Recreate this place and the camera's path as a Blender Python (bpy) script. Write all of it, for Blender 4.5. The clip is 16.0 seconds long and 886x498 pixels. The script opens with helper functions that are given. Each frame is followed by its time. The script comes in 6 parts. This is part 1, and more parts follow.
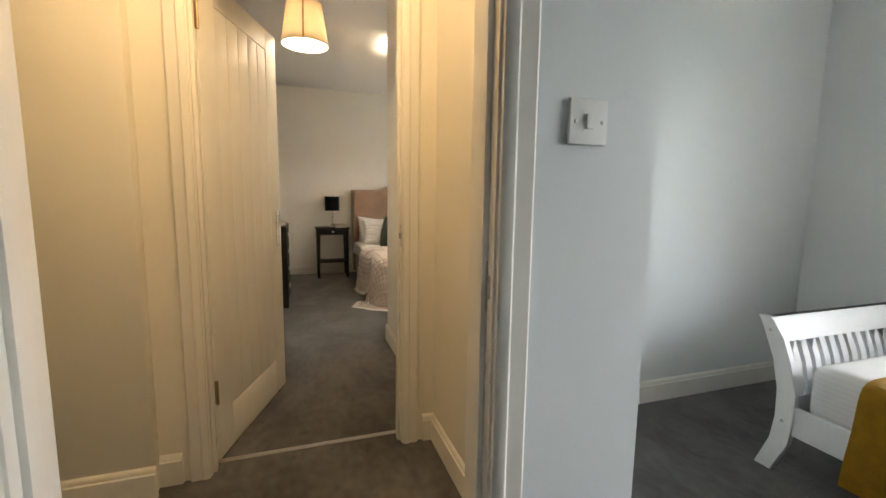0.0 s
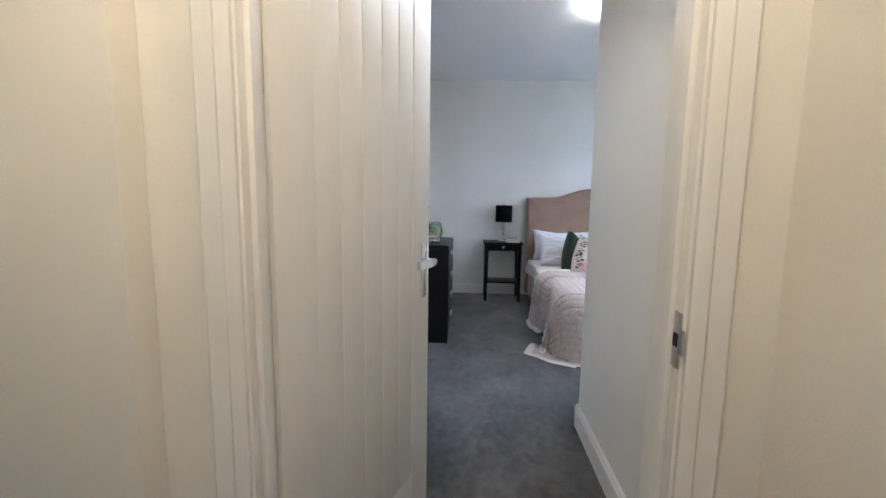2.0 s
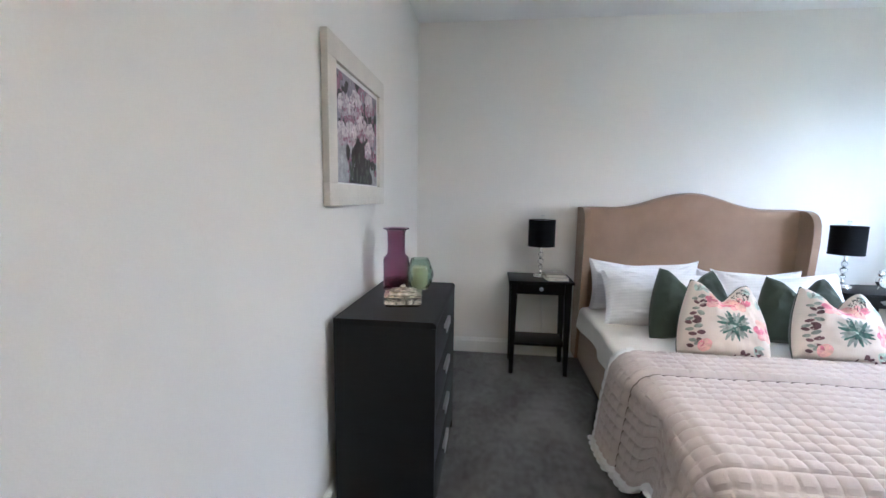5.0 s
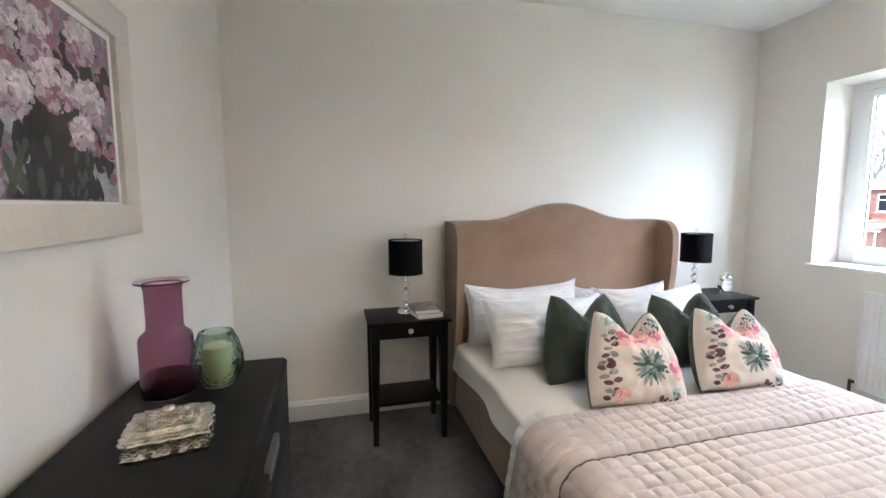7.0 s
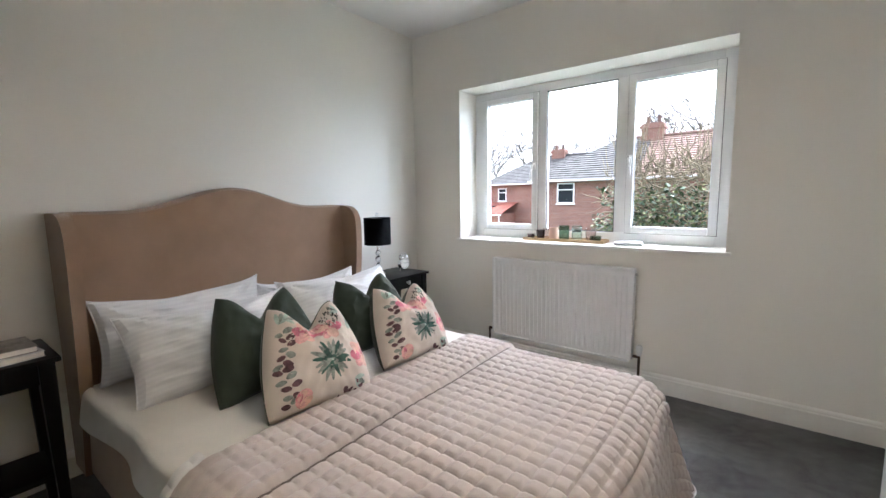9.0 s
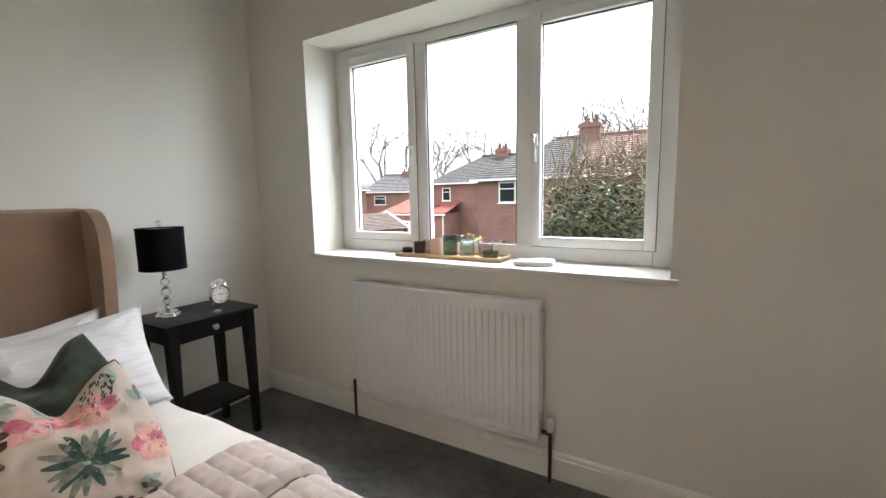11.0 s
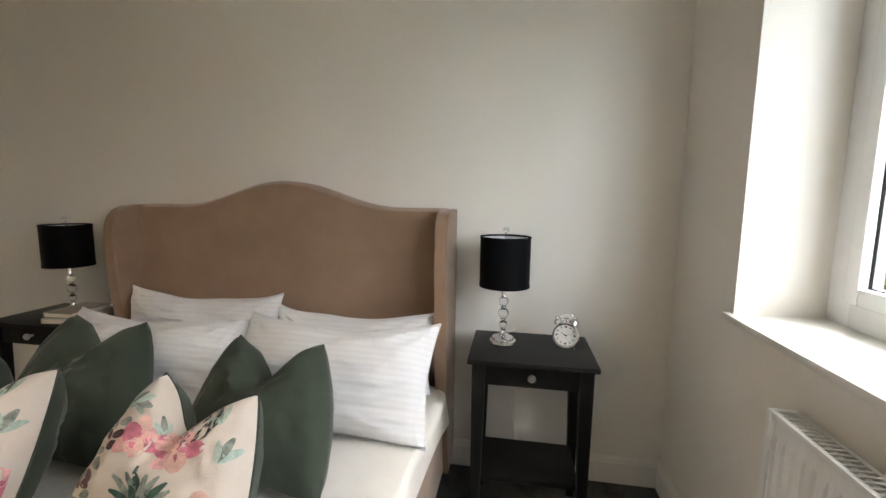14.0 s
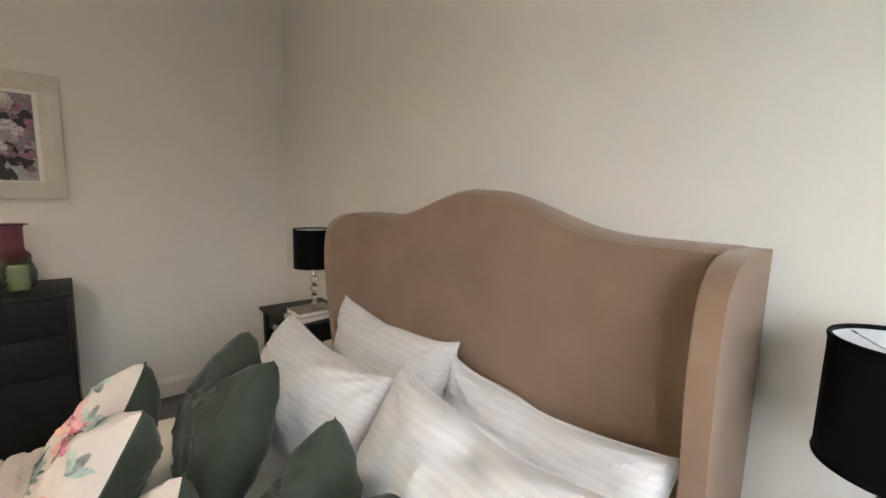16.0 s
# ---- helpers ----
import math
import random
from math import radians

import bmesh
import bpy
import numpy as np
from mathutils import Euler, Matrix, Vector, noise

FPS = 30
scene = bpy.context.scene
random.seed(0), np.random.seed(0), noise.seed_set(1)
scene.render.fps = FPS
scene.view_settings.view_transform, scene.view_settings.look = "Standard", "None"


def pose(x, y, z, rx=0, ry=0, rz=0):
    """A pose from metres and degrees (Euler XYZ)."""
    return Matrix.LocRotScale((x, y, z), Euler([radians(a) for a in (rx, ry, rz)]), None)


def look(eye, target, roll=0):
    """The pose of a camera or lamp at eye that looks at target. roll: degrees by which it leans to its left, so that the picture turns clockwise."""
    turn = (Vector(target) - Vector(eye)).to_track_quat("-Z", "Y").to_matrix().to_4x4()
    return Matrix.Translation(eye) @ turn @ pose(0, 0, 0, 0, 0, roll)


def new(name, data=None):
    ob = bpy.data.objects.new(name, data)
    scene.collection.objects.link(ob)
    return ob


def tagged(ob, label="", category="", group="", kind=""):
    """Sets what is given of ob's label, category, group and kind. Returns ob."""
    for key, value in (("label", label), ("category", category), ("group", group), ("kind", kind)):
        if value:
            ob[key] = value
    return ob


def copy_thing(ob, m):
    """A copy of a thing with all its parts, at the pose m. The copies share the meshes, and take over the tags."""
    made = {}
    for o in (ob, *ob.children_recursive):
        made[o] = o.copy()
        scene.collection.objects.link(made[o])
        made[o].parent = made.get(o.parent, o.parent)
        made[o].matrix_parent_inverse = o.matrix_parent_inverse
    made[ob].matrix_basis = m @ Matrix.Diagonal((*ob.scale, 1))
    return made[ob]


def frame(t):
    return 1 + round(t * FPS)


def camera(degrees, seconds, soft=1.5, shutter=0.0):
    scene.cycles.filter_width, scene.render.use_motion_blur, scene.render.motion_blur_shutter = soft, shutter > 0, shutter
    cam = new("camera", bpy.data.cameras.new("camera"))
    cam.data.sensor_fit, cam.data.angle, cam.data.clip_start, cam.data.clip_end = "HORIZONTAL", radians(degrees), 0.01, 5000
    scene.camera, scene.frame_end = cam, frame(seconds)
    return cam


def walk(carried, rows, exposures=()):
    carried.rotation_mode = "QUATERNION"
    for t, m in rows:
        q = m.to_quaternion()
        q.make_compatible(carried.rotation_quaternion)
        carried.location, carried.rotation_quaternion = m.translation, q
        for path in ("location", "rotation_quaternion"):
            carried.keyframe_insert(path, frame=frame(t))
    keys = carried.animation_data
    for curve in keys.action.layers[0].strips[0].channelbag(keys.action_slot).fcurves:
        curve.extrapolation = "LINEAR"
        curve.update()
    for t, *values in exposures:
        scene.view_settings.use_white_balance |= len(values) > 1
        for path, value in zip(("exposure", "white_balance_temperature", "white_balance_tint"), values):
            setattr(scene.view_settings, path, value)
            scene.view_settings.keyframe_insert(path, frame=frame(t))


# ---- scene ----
cam = camera(93.3, 16.0)
PATH = [
    (0, (0.566, 0.737, 1.135), (1.205, 2.616, 0.891), 0.8),
    (0.5, (0.576, 1.023, 1.165), (0.871, 2.986, 0.914), 1.0),
    (1, (0.614, 1.244, 1.236), (0.67, 3.225, 0.966), 1.2),
    (1.5, (0.627, 1.503, 1.179), (0.54, 3.486, 0.935), 0.8),
    (2, (0.613, 1.789, 1.209), (0.475, 3.769, 0.966), 0.8),
    (2.5, (0.644, 2.118, 1.231), (0.486, 4.097, 0.993), 0.6),
    (3, (0.667, 2.428, 1.264), (0.502, 4.406, 1.018), 0.8),
    (3.5, (0.659, 2.764, 1.27), (0.47, 4.74, 1.024), 0.7),
    (4, (0.651, 3.042, 1.275), (0.416, 5.013, 1.031), 0.7),
    (4.2, (0.651, 3.168, 1.276), (0.392, 5.136, 1.03), 0.7),
    (6.3, (0.575, 4.314, 1.293), (0.641, 6.3, 1.068), 0.8),
    (6.5, (0.576, 4.367, 1.285), (0.758, 6.349, 1.085), 0.1),
    (7, (0.6, 4.466, 1.325), (1.091, 6.394, 1.119), -0.1),
    (7.5, (0.642, 4.486, 1.33), (1.451, 6.304, 1.129), -0.6),
    (8, (0.679, 4.497, 1.313), (1.793, 6.144, 1.097), -0.7),
    (8.3, (0.696, 4.534, 1.289), (1.987, 6.047, 1.08), -0.9),
    (8.5, (0.736, 4.561, 1.28), (2.126, 5.981, 1.054), -0.7),
    (9, (0.88, 4.594, 1.266), (2.457, 5.8, 1.024), -0.9),
    (9.5, (1.077, 4.628, 1.272), (2.791, 5.628, 1.019), -1.0),
    (9.7, (1.188, 4.658, 1.284), (2.942, 5.584, 1.027), -1.0),
    (11.8, (2.472, 4.736, 1.231), (4.002, 6.005, 1.015), -1.5),
    (12, (2.559, 4.772, 1.234), (3.955, 6.189, 1.021), -1.3),
    (12.5, (2.747, 4.867, 1.247), (3.749, 6.584, 1.026), -0.7),
    (13, (2.915, 4.961, 1.263), (3.436, 6.879, 1.04), -0.1),
    (13.3, (2.992, 5.062, 1.291), (3.195, 7.036, 1.043), -0.1),
    (13.5, (3.01, 5.107, 1.267), (3.036, 7.094, 1.044), 0.3),
    (14, (3.078, 5.214, 1.276), (2.744, 7.171, 1.032), 0.7),
    (14.5, (3.188, 5.368, 1.282), (2.52, 7.236, 1.03), 0.9),
    (15, (3.162, 5.595, 1.289), (2.22, 7.34, 1.03), 0.9),
    (15.5, (3.108, 5.802, 1.317), (1.916, 7.385, 1.049), 1.1),
    (16, (3.029, 5.964, 1.328), (1.534, 7.266, 1.061), 1.4),
]
EXPOSE = [
    (0.0, 1.65, 6800, 10), (0.5, 1.7, 6200, 10), (1.0, 1.8, 5000, 10), (1.6, 1.85, 4600, 10), (2.5, 1.92, 4500, 10), (4.2, 1.87, 4750, 10), (6.3, 2.1, 5200, 10),
    (7.0, 1.9, 5400, 10), (8.0, 1.45, 5550, 10), (9.7, 1.0, 5650, 10), (11.8, 0.45, 6500, 10), (13.3, 0.42, 6700, 10), (14.5, 1.1, 6200, 10), (16.0, 1.25, 6350, 10),
]
walk(cam, [(t, look(eye, target, roll)) for t, eye, target, roll in PATH], EXPOSE)

# ---- light: overcast sky, weak soft sun, added area lamp for child-room daylight, lit pendants ----
SUN_EL, SUN_AZ = radians(62), radians(98)
world = bpy.data.worlds.new("overcast")
scene.world = world
world.use_nodes = True
wn, wl = world.node_tree.nodes, world.node_tree.links
sky = wn.new("ShaderNodeTexSky")
sky.sky_type, sky.sun_disc = "NISHITA", False
sky.sun_elevation, sky.sun_rotation = SUN_EL, SUN_AZ
sky.dust_density, sky.air_density = 6.0, 1.0
pale = wn.new("ShaderNodeHueSaturation")
pale.inputs["Saturation"].default_value, pale.inputs["Value"].default_value = 0.12, 4.2
wl.new(sky.outputs[0], pale.inputs["Color"])
wl.new(pale.outputs[0], wn["Background"].inputs["Color"])
wn["Background"].inputs["Strength"].default_value = 0.15


def lamp(name, kind, m, watts, colour, size=(1, 1)):
    data = bpy.data.lights.new(name, kind)
    data.energy, data.color = watts, colour
    if kind == "AREA":
        data.shape, data.size, data.size_y = "RECTANGLE", size[0], size[1]
    elif kind == "POINT":
        data.shadow_soft_size = size[0]
    ob = new(name, data)
    ob.matrix_world = m
    return ob


sun_data = bpy.data.lights.new("sun", "SUN")
sun_data.energy, sun_data.angle, sun_data.color = 0.5, radians(30), (1.0, 0.98, 0.95)
new("sun", sun_data).matrix_world = look((0, 0, 30), (-10 * math.cos(SUN_EL) * math.sin(SUN_AZ) * 3, -10 * math.cos(SUN_EL) * math.cos(SUN_AZ) * 3, 30 - 30 * math.sin(SUN_EL)))

# unseen area lamp added outside the child room, standing in for sky light
lamp("sky_fill_child", "AREA", look((8.6, -3.4, 3.4), (2.6, 1.8, 1.2)), 240, (0.78, 0.90, 1.0), (6, 5))
lamp("pendant_bulb_passage", "POINT", pose(0.615, 3.43, 2.11), 2.6, (1.0, 0.80, 0.56), (0.035,))
lamp("pendant_bulb_room", "POINT", pose(1.72, 5.0, 2.11), 40.0, (1.0, 0.86, 0.68), (0.035,))
lamp("hall_bulb", "POINT", pose(0.45, 1.80, 2.30), 8.0, (1.0, 0.66, 0.33), (0.08,))


# ---- materials ----
def material(name, colour, rough=0.6, metal=0.0, vary=0.08, scale=6.0, grain=120.0, bump=0.0, stretch=(1, 1, 1), sheen=0.0, coat=0.0, spec=0.5, second=None, random_piece=0.0, pile=0.0, spread=0.18):
    m = bpy.data.materials.new(name)
    m.use_nodes = True
    n, l = m.node_tree.nodes, m.node_tree.links
    b = n["Principled BSDF"]
    b.inputs["Roughness"].default_value, b.inputs["Metallic"].default_value = rough, metal
    b.inputs["Sheen Weight"].default_value, b.inputs["Coat Weight"].default_value = sheen, coat
    b.inputs["Specular IOR Level"].default_value = spec
    if sheen:
        b.inputs["Sheen Roughness"].default_value = 0.4
    tc, mp = n.new("ShaderNodeTexCoord"), n.new("ShaderNodeMapping")
    mp.inputs["Scale"].default_value = stretch
    l.new(tc.outputs["Object"], mp.inputs["Vector"])
    big, fine = n.new("ShaderNodeTexNoise"), n.new("ShaderNodeTexNoise")
    big.inputs["Scale"].default_value, big.inputs["Detail"].default_value = scale, 4.0
    fine.inputs["Scale"].default_value, fine.inputs["Detail"].default_value = grain, 3.0
    for tex in (big, fine):
        l.new(mp.outputs[0], tex.inputs["Vector"])
    ramp = n.new("ShaderNodeMix")
    ramp.data_type = "RGBA"
    c2 = second or tuple(c * (1 - 2.2 * vary) for c in colour)
    c1 = colour if second else tuple(min(1.0, c * (1 + 1.2 * vary)) for c in colour)
    ramp.inputs["A"].default_value, ramp.inputs["B"].default_value = (*c1, 1), (*c2, 1)
    mid = n.new("ShaderNodeMapRange")
    mid.inputs["From Min"].default_value, mid.inputs["From Max"].default_value = 0.5 - spread, 0.5 + spread
    mixer = n.new("ShaderNodeMath")
    mixer.operation = "MULTIPLY_ADD"
    mixer.inputs[1].default_value = 0.35
    l.new(fine.outputs["Fac"], mixer.inputs[0])
    half = n.new("ShaderNodeMath")
    half.operation, half.inputs[1].default_value = "MULTIPLY", 0.65
    l.new(big.outputs["Fac"], half.inputs[0])
    l.new(half.outputs[0], mixer.inputs[2])
    l.new(mixer.outputs[0], mid.inputs["Value"])
    l.new(mid.outputs[0], ramp.inputs["Factor"])
    out = ramp.outputs["Result"]
    if random_piece:
        info, hs, mr = n.new("ShaderNodeObjectInfo"), n.new("ShaderNodeHueSaturation"), n.new("ShaderNodeMapRange")
        mr.inputs["To Min"].default_value, mr.inputs["To Max"].default_value = 1 - random_piece, 1 + random_piece
        l.new(info.outputs["Random"], mr.inputs["Value"])
        l.new(mr.outputs[0], hs.inputs["Value"])
        l.new(out, hs.inputs["Color"])
        out = hs.outputs[0]
    l.new(out, b.inputs["Base Color"])
    if bump:
        bp = n.new("ShaderNodeBump")
        bp.inputs["Strength"].default_value, bp.inputs["Distance"].default_value = min(1.0, bump * 10), 0.004
        tuft = fine
        if pile:
            tuft = n.new("ShaderNodeTexNoise")
            tuft.inputs["Scale"].default_value = pile
            l.new(mp.outputs[0], tuft.inputs["Vector"])
        l.new(tuft.outputs["Fac"], bp.inputs["Height"])
        l.new(bp.outputs[0], b.inputs["Normal"])
    return m


def glass(name, colour=(1, 1, 1), rough=0.0, ior=1.45, thin=False):
    m = bpy.data.materials.new(name)
    m.use_nodes = True
    b = m.node_tree.nodes["Principled BSDF"]
    b.inputs["Base Color"].default_value = (*colour, 1)
    b.inputs["Roughness"].default_value, b.inputs["IOR"].default_value = rough, 1.02 if thin else ior
    b.inputs["Transmission Weight"].default_value = 1.0
    return m


def glowing(name, colour, strength, base):
    m = bpy.data.materials.new(name)
    m.use_nodes = True
    b = m.node_tree.nodes["Principled BSDF"]
    b.inputs["Base Color"].default_value = (*base, 1)
    b.inputs["Emission Color"].default_value, b.inputs["Emission Strength"].default_value = (*colour, 1), strength
    b.inputs["Roughness"].default_value = 0.8
    return m


def cloth_stripe(name, colour, period, depth):
    """White sateen with woven stripes."""
    m = material(name, colour, rough=0.75, vary=0.02, grain=400, bump=0.02, sheen=0.15)
    n, l = m.node_tree.nodes, m.node_tree.links
    wave = n.new("ShaderNodeTexWave")
    wave.bands_direction = "Z"
    wave.inputs["Scale"].default_value = 1.0 / period * 0.314
    tc = n.new("ShaderNodeTexCoord")
    l.new(tc.outputs["Object"], wave.inputs["Vector"])
    b = n["Principled BSDF"]
    old = b.inputs["Base Color"].links[0].from_socket
    mx = n.new("ShaderNodeMix")
    mx.data_type, mx.blend_type = "RGBA", "MULTIPLY"
    mx.inputs["B"].default_value = (1 - depth, 1 - depth, 1 - depth * 0.9, 1)
    st = n.new("ShaderNodeMapRange")
    st.inputs["From Min"].default_value, st.inputs["From Max"].default_value = 0.4, 0.6
    l.new(wave.outputs["Fac"], st.inputs["Value"])
    l.new(st.outputs[0], mx.inputs["Factor"])
    l.new(old, mx.inputs["A"])
    l.new(mx.outputs["Result"], b.inputs["Base Color"])
    rr = n.new("ShaderNodeMapRange")
    rr.inputs["To Min"].default_value, rr.inputs["To Max"].default_value = 0.8, 0.45
    l.new(st.outputs[0], rr.inputs["Value"])
    l.new(rr.outputs[0], b.inputs["Roughness"])
    return m


WALL = material("wall_paint", (0.83, 0.80, 0.735), rough=0.55, vary=0.015, scale=1.5, grain=180, bump=0.012)
HALL = material("hall_paint", (0.80, 0.765, 0.68), rough=0.5, vary=0.015, scale=1.5, grain=180, bump=0.012)
CHILD = material("child_room_paint", (0.72, 0.76, 0.78), rough=0.55, vary=0.015, scale=1.5, grain=180, bump=0.005)
CEIL = material("ceiling_paint", (0.85, 0.84, 0.81), rough=0.8, vary=0.01, scale=1.0, grain=150, bump=0.01)
SEAL = material("grey_rubber_seal", (0.05, 0.05, 0.05), rough=0.7, vary=0.1)
GLOSS = material("white_gloss_paint", (0.80, 0.78, 0.73), rough=0.45, vary=0.015, scale=3, grain=60, bump=0.006, stretch=(1, 1, 0.2))
UPVC = material("white_upvc", (0.84, 0.85, 0.85), rough=0.25, vary=0.012, scale=4, grain=50)
CARPET = material("grey_carpet", (0.045, 0.045, 0.046), rough=0.95, scale=3.5, grain=26, bump=0.10, sheen=0.35, second=(0.150, 0.147, 0.143), spec=0.1, stretch=(1.0, 0.6, 1.0), pile=260, spread=0.14)
BLACKWOOD = material("black_brown_stain", (0.009, 0.008, 0.0075), rough=0.45, vary=0.25, scale=5, grain=70, bump=0.015, stretch=(1, 1, 0.15), spec=0.15)
CHESTWOOD = material("black_brown_foil", (0.013, 0.0125, 0.0125), rough=0.5, vary=0.08, scale=8, grain=90, bump=0.008, stretch=(0.15, 1, 1), spec=0.18)
TAN = material("tan_fabric", (0.32, 0.215, 0.145), rough=0.9, vary=0.06, scale=7, grain=500, bump=0.04, sheen=0.4, spec=0.15)
QUILT = material("greige_quilt", (0.55, 0.475, 0.435), rough=0.7, vary=0.025, scale=9, grain=380, bump=0.02, sheen=0.2, spec=0.3)
HEM = material("white_quilt_lining", (0.78, 0.77, 0.75), rough=0.85, vary=0.03, grain=300, bump=0.02)
SHEET = material("cream_sheet", (0.82, 0.79, 0.735), rough=0.85, vary=0.03, scale=5, grain=350, bump=0.02)
STRIPE = cloth_stripe("striped_cotton", (0.80, 0.795, 0.80), 0.020, 0.055)
GREEN = material("green_velvet", (0.050, 0.064, 0.047), rough=0.8, vary=0.12, scale=8, grain=300, bump=0.02, sheen=0.25, spec=0.2)
CREAM = material("cream_printed_cotton", (0.66, 0.58, 0.51), rough=0.85, vary=0.03, scale=6, grain=420, bump=0.03)
CHROME = material("chrome", (0.80, 0.80, 0.80), rough=0.10, metal=1.0, vary=0.02, grain=40)
STEEL = material("brushed_nickel", (0.57, 0.55, 0.525), rough=0.28, metal=1.0, vary=0.05, grain=160, stretch=(1, 1, 6))
BRASS = material("worn_hinge_metal", (0.42, 0.33, 0.20), rough=0.35, metal=1.0, vary=0.15, grain=80)
BLACKSHADE = material("black_satin_shade", (0.003, 0.003, 0.004), rough=0.6, vary=0.1, grain=300, bump=0.01, spec=0.08)
WHITE = material("white_plastic", (0.80, 0.80, 0.79), rough=0.45, vary=0.01, grain=40)
LINER = material("silver_shade_liner", (0.75, 0.76, 0.78), rough=0.5, vary=0.02)
CRYSTAL = glass("crystal", (0.97, 0.98, 1.0), 0.0, 1.5)
PANE = glass("window_glass", (1, 1, 1), 0.0, thin=True)
PLUM = glass("plum_glass", (0.54, 0.34, 0.43), 0.02, 1.25)
SAGE = glass("sage_glass", (0.66, 0.78, 0.70), 0.08, 1.3)


def hammered(m, scale, depth):
    """Dimples pressed into a glass."""
    n, l = m.node_tree.nodes, m.node_tree.links
    tc, cells, bp = n.new("ShaderNodeTexCoord"), n.new("ShaderNodeTexVoronoi"), n.new("ShaderNodeBump")
    cells.inputs["Scale"].default_value = scale
    bp.inputs["Strength"].default_value, bp.inputs["Distance"].default_value = 0.8, depth
    l.new(tc.outputs["Object"], cells.inputs["Vector"])
    l.new(cells.outputs["Distance"], bp.inputs["Height"])
    l.new(bp.outputs[0], n["Principled BSDF"].inputs["Normal"])


hammered(SAGE, 85, 0.004)


# ---- mesh helpers ----
def box(bm, x0, y0, z0, x1, y1, z1, bevel=0.0, seg=2):
    r = bmesh.ops.create_cube(bm, size=1.0, matrix=Matrix.Translation(((x0 + x1) / 2, (y0 + y1) / 2, (z0 + z1) / 2)) @ Matrix.Diagonal((abs(x1 - x0), abs(y1 - y0), abs(z1 - z0), 1)))
    if bevel:
        edges = list({e for v in r["verts"] for e in v.link_edges})
        bmesh.ops.bevel(bm, geom=edges, offset=bevel, segments=seg, profile=0.6, affect="EDGES")
    return bm


def boxes(rows, bevel=0.0):
    bm = bmesh.new()
    for r in rows:
        box(bm, *r, bevel=bevel)
    return bm


def lathe(bm, profile, seg=32, m=Matrix.Identity(4)):
    """Turn rows of (radius, height) about z."""
    rings = []
    for r, z in profile:
        if r < 1e-6:
            rings.append([bm.verts.new(m @ Vector((0, 0, z)))])
        else:
            rings.append([bm.verts.new(m @ Vector((r * math.cos(2 * math.pi * k / seg), r * math.sin(2 * math.pi * k / seg), z))) for k in range(seg)])
    for a, b in zip(rings, rings[1:]):
        for k in range(seg):
            q = [a[k % len(a)], a[(k + 1) % len(a)], b[(k + 1) % len(b)], b[k % len(b)]]
            f = list(dict.fromkeys(q))
            if len(f) > 2:
                bm.faces.new(f)
    return bm


def tube(bm, pts, r, seg=8, closed=False):
    pts = [Vector(p) for p in pts]
    rings = []
    for i, p in enumerate(pts):
        d = (pts[min(i + 1, len(pts) - 1)] - pts[max(i - 1, 0)]).normalized()
        side = d.cross(Vector((0, 0, 1)))
        side = side.normalized() if side.length > 0.05 else d.cross(Vector((1, 0, 0))).normalized()
        up = side.cross(d)
        rr = r[i] if isinstance(r, (list, tuple)) else r
        rings.append([bm.verts.new(p + rr * (math.cos(2 * math.pi * k / seg) * side + math.sin(2 * math.pi * k / seg) * up)) for k in range(seg)])
    for a, b in zip(rings, rings[1:]):
        for k in range(seg):
            bm.faces.new((a[k], a[(k + 1) % seg], b[(k + 1) % seg], b[k]))
    if not closed:
        bm.faces.new(rings[0][::-1])
        bm.faces.new(rings[-1])
    return bm


def prism(bm, outline, y0, y1, m=Matrix.Identity(4)):
    """An outline of (x, z) drawn out from y0 to y1."""
    a = [bm.verts.new(m @ Vector((x, y0, z))) for x, z in outline]
    b = [bm.verts.new(m @ Vector((x, y1, z))) for x, z in outline]
    bm.faces.new(a)
    bm.faces.new(b[::-1])
    for k in range(len(a)):
        j = (k + 1) % len(a)
        bm.faces.new((a[j], a[k], b[k], b[j]))
    return bm


def grid(bm, rows):
    vs = [[bm.verts.new(p) for p in row] for row in rows]
    for a, b in zip(vs, vs[1:]):
        for k in range(len(a) - 1):
            bm.faces.new((a[k], a[k + 1], b[k + 1], b[k]))
    return bm


def finish(name, bm, mat, smooth=True):
    bmesh.ops.recalc_face_normals(bm, faces=bm.faces)
    me = bpy.data.meshes.new(name)
    bm.to_mesh(me)
    bm.free()
    for one in mat if isinstance(mat, (list, tuple)) else (mat,):
        me.materials.append(one)
    if smooth:
        me.shade_smooth()
        me.set_sharp_from_angle(angle=radians(35))
    return me


def part(name, bm, mat, parent, label="", smooth=True):
    ob = new(name, finish(name, bm, mat, smooth))
    ob.parent = parent
    return tagged(ob, label)


def thing(name, m, label, category, group="", kind=""):
    ob = new(name)
    ob.matrix_world = m
    return tagged(ob, label, category, group, kind)


def solid(name, bm, mat, label="", category="", kind="", group="", m=Matrix.Identity(4), smooth=True):
    ob = new(name, finish(name, bm, mat, smooth))
    ob.matrix_world = m
    return tagged(ob, label, category, group, kind)


# ---- large structure ----
EX, NY, CZ, SY, PX = 3.75, 7.09, 2.63, 3.95, 1.20
WY0, WY1, WZ0, WZ1 = 4.75, 6.60, 0.932, 2.125

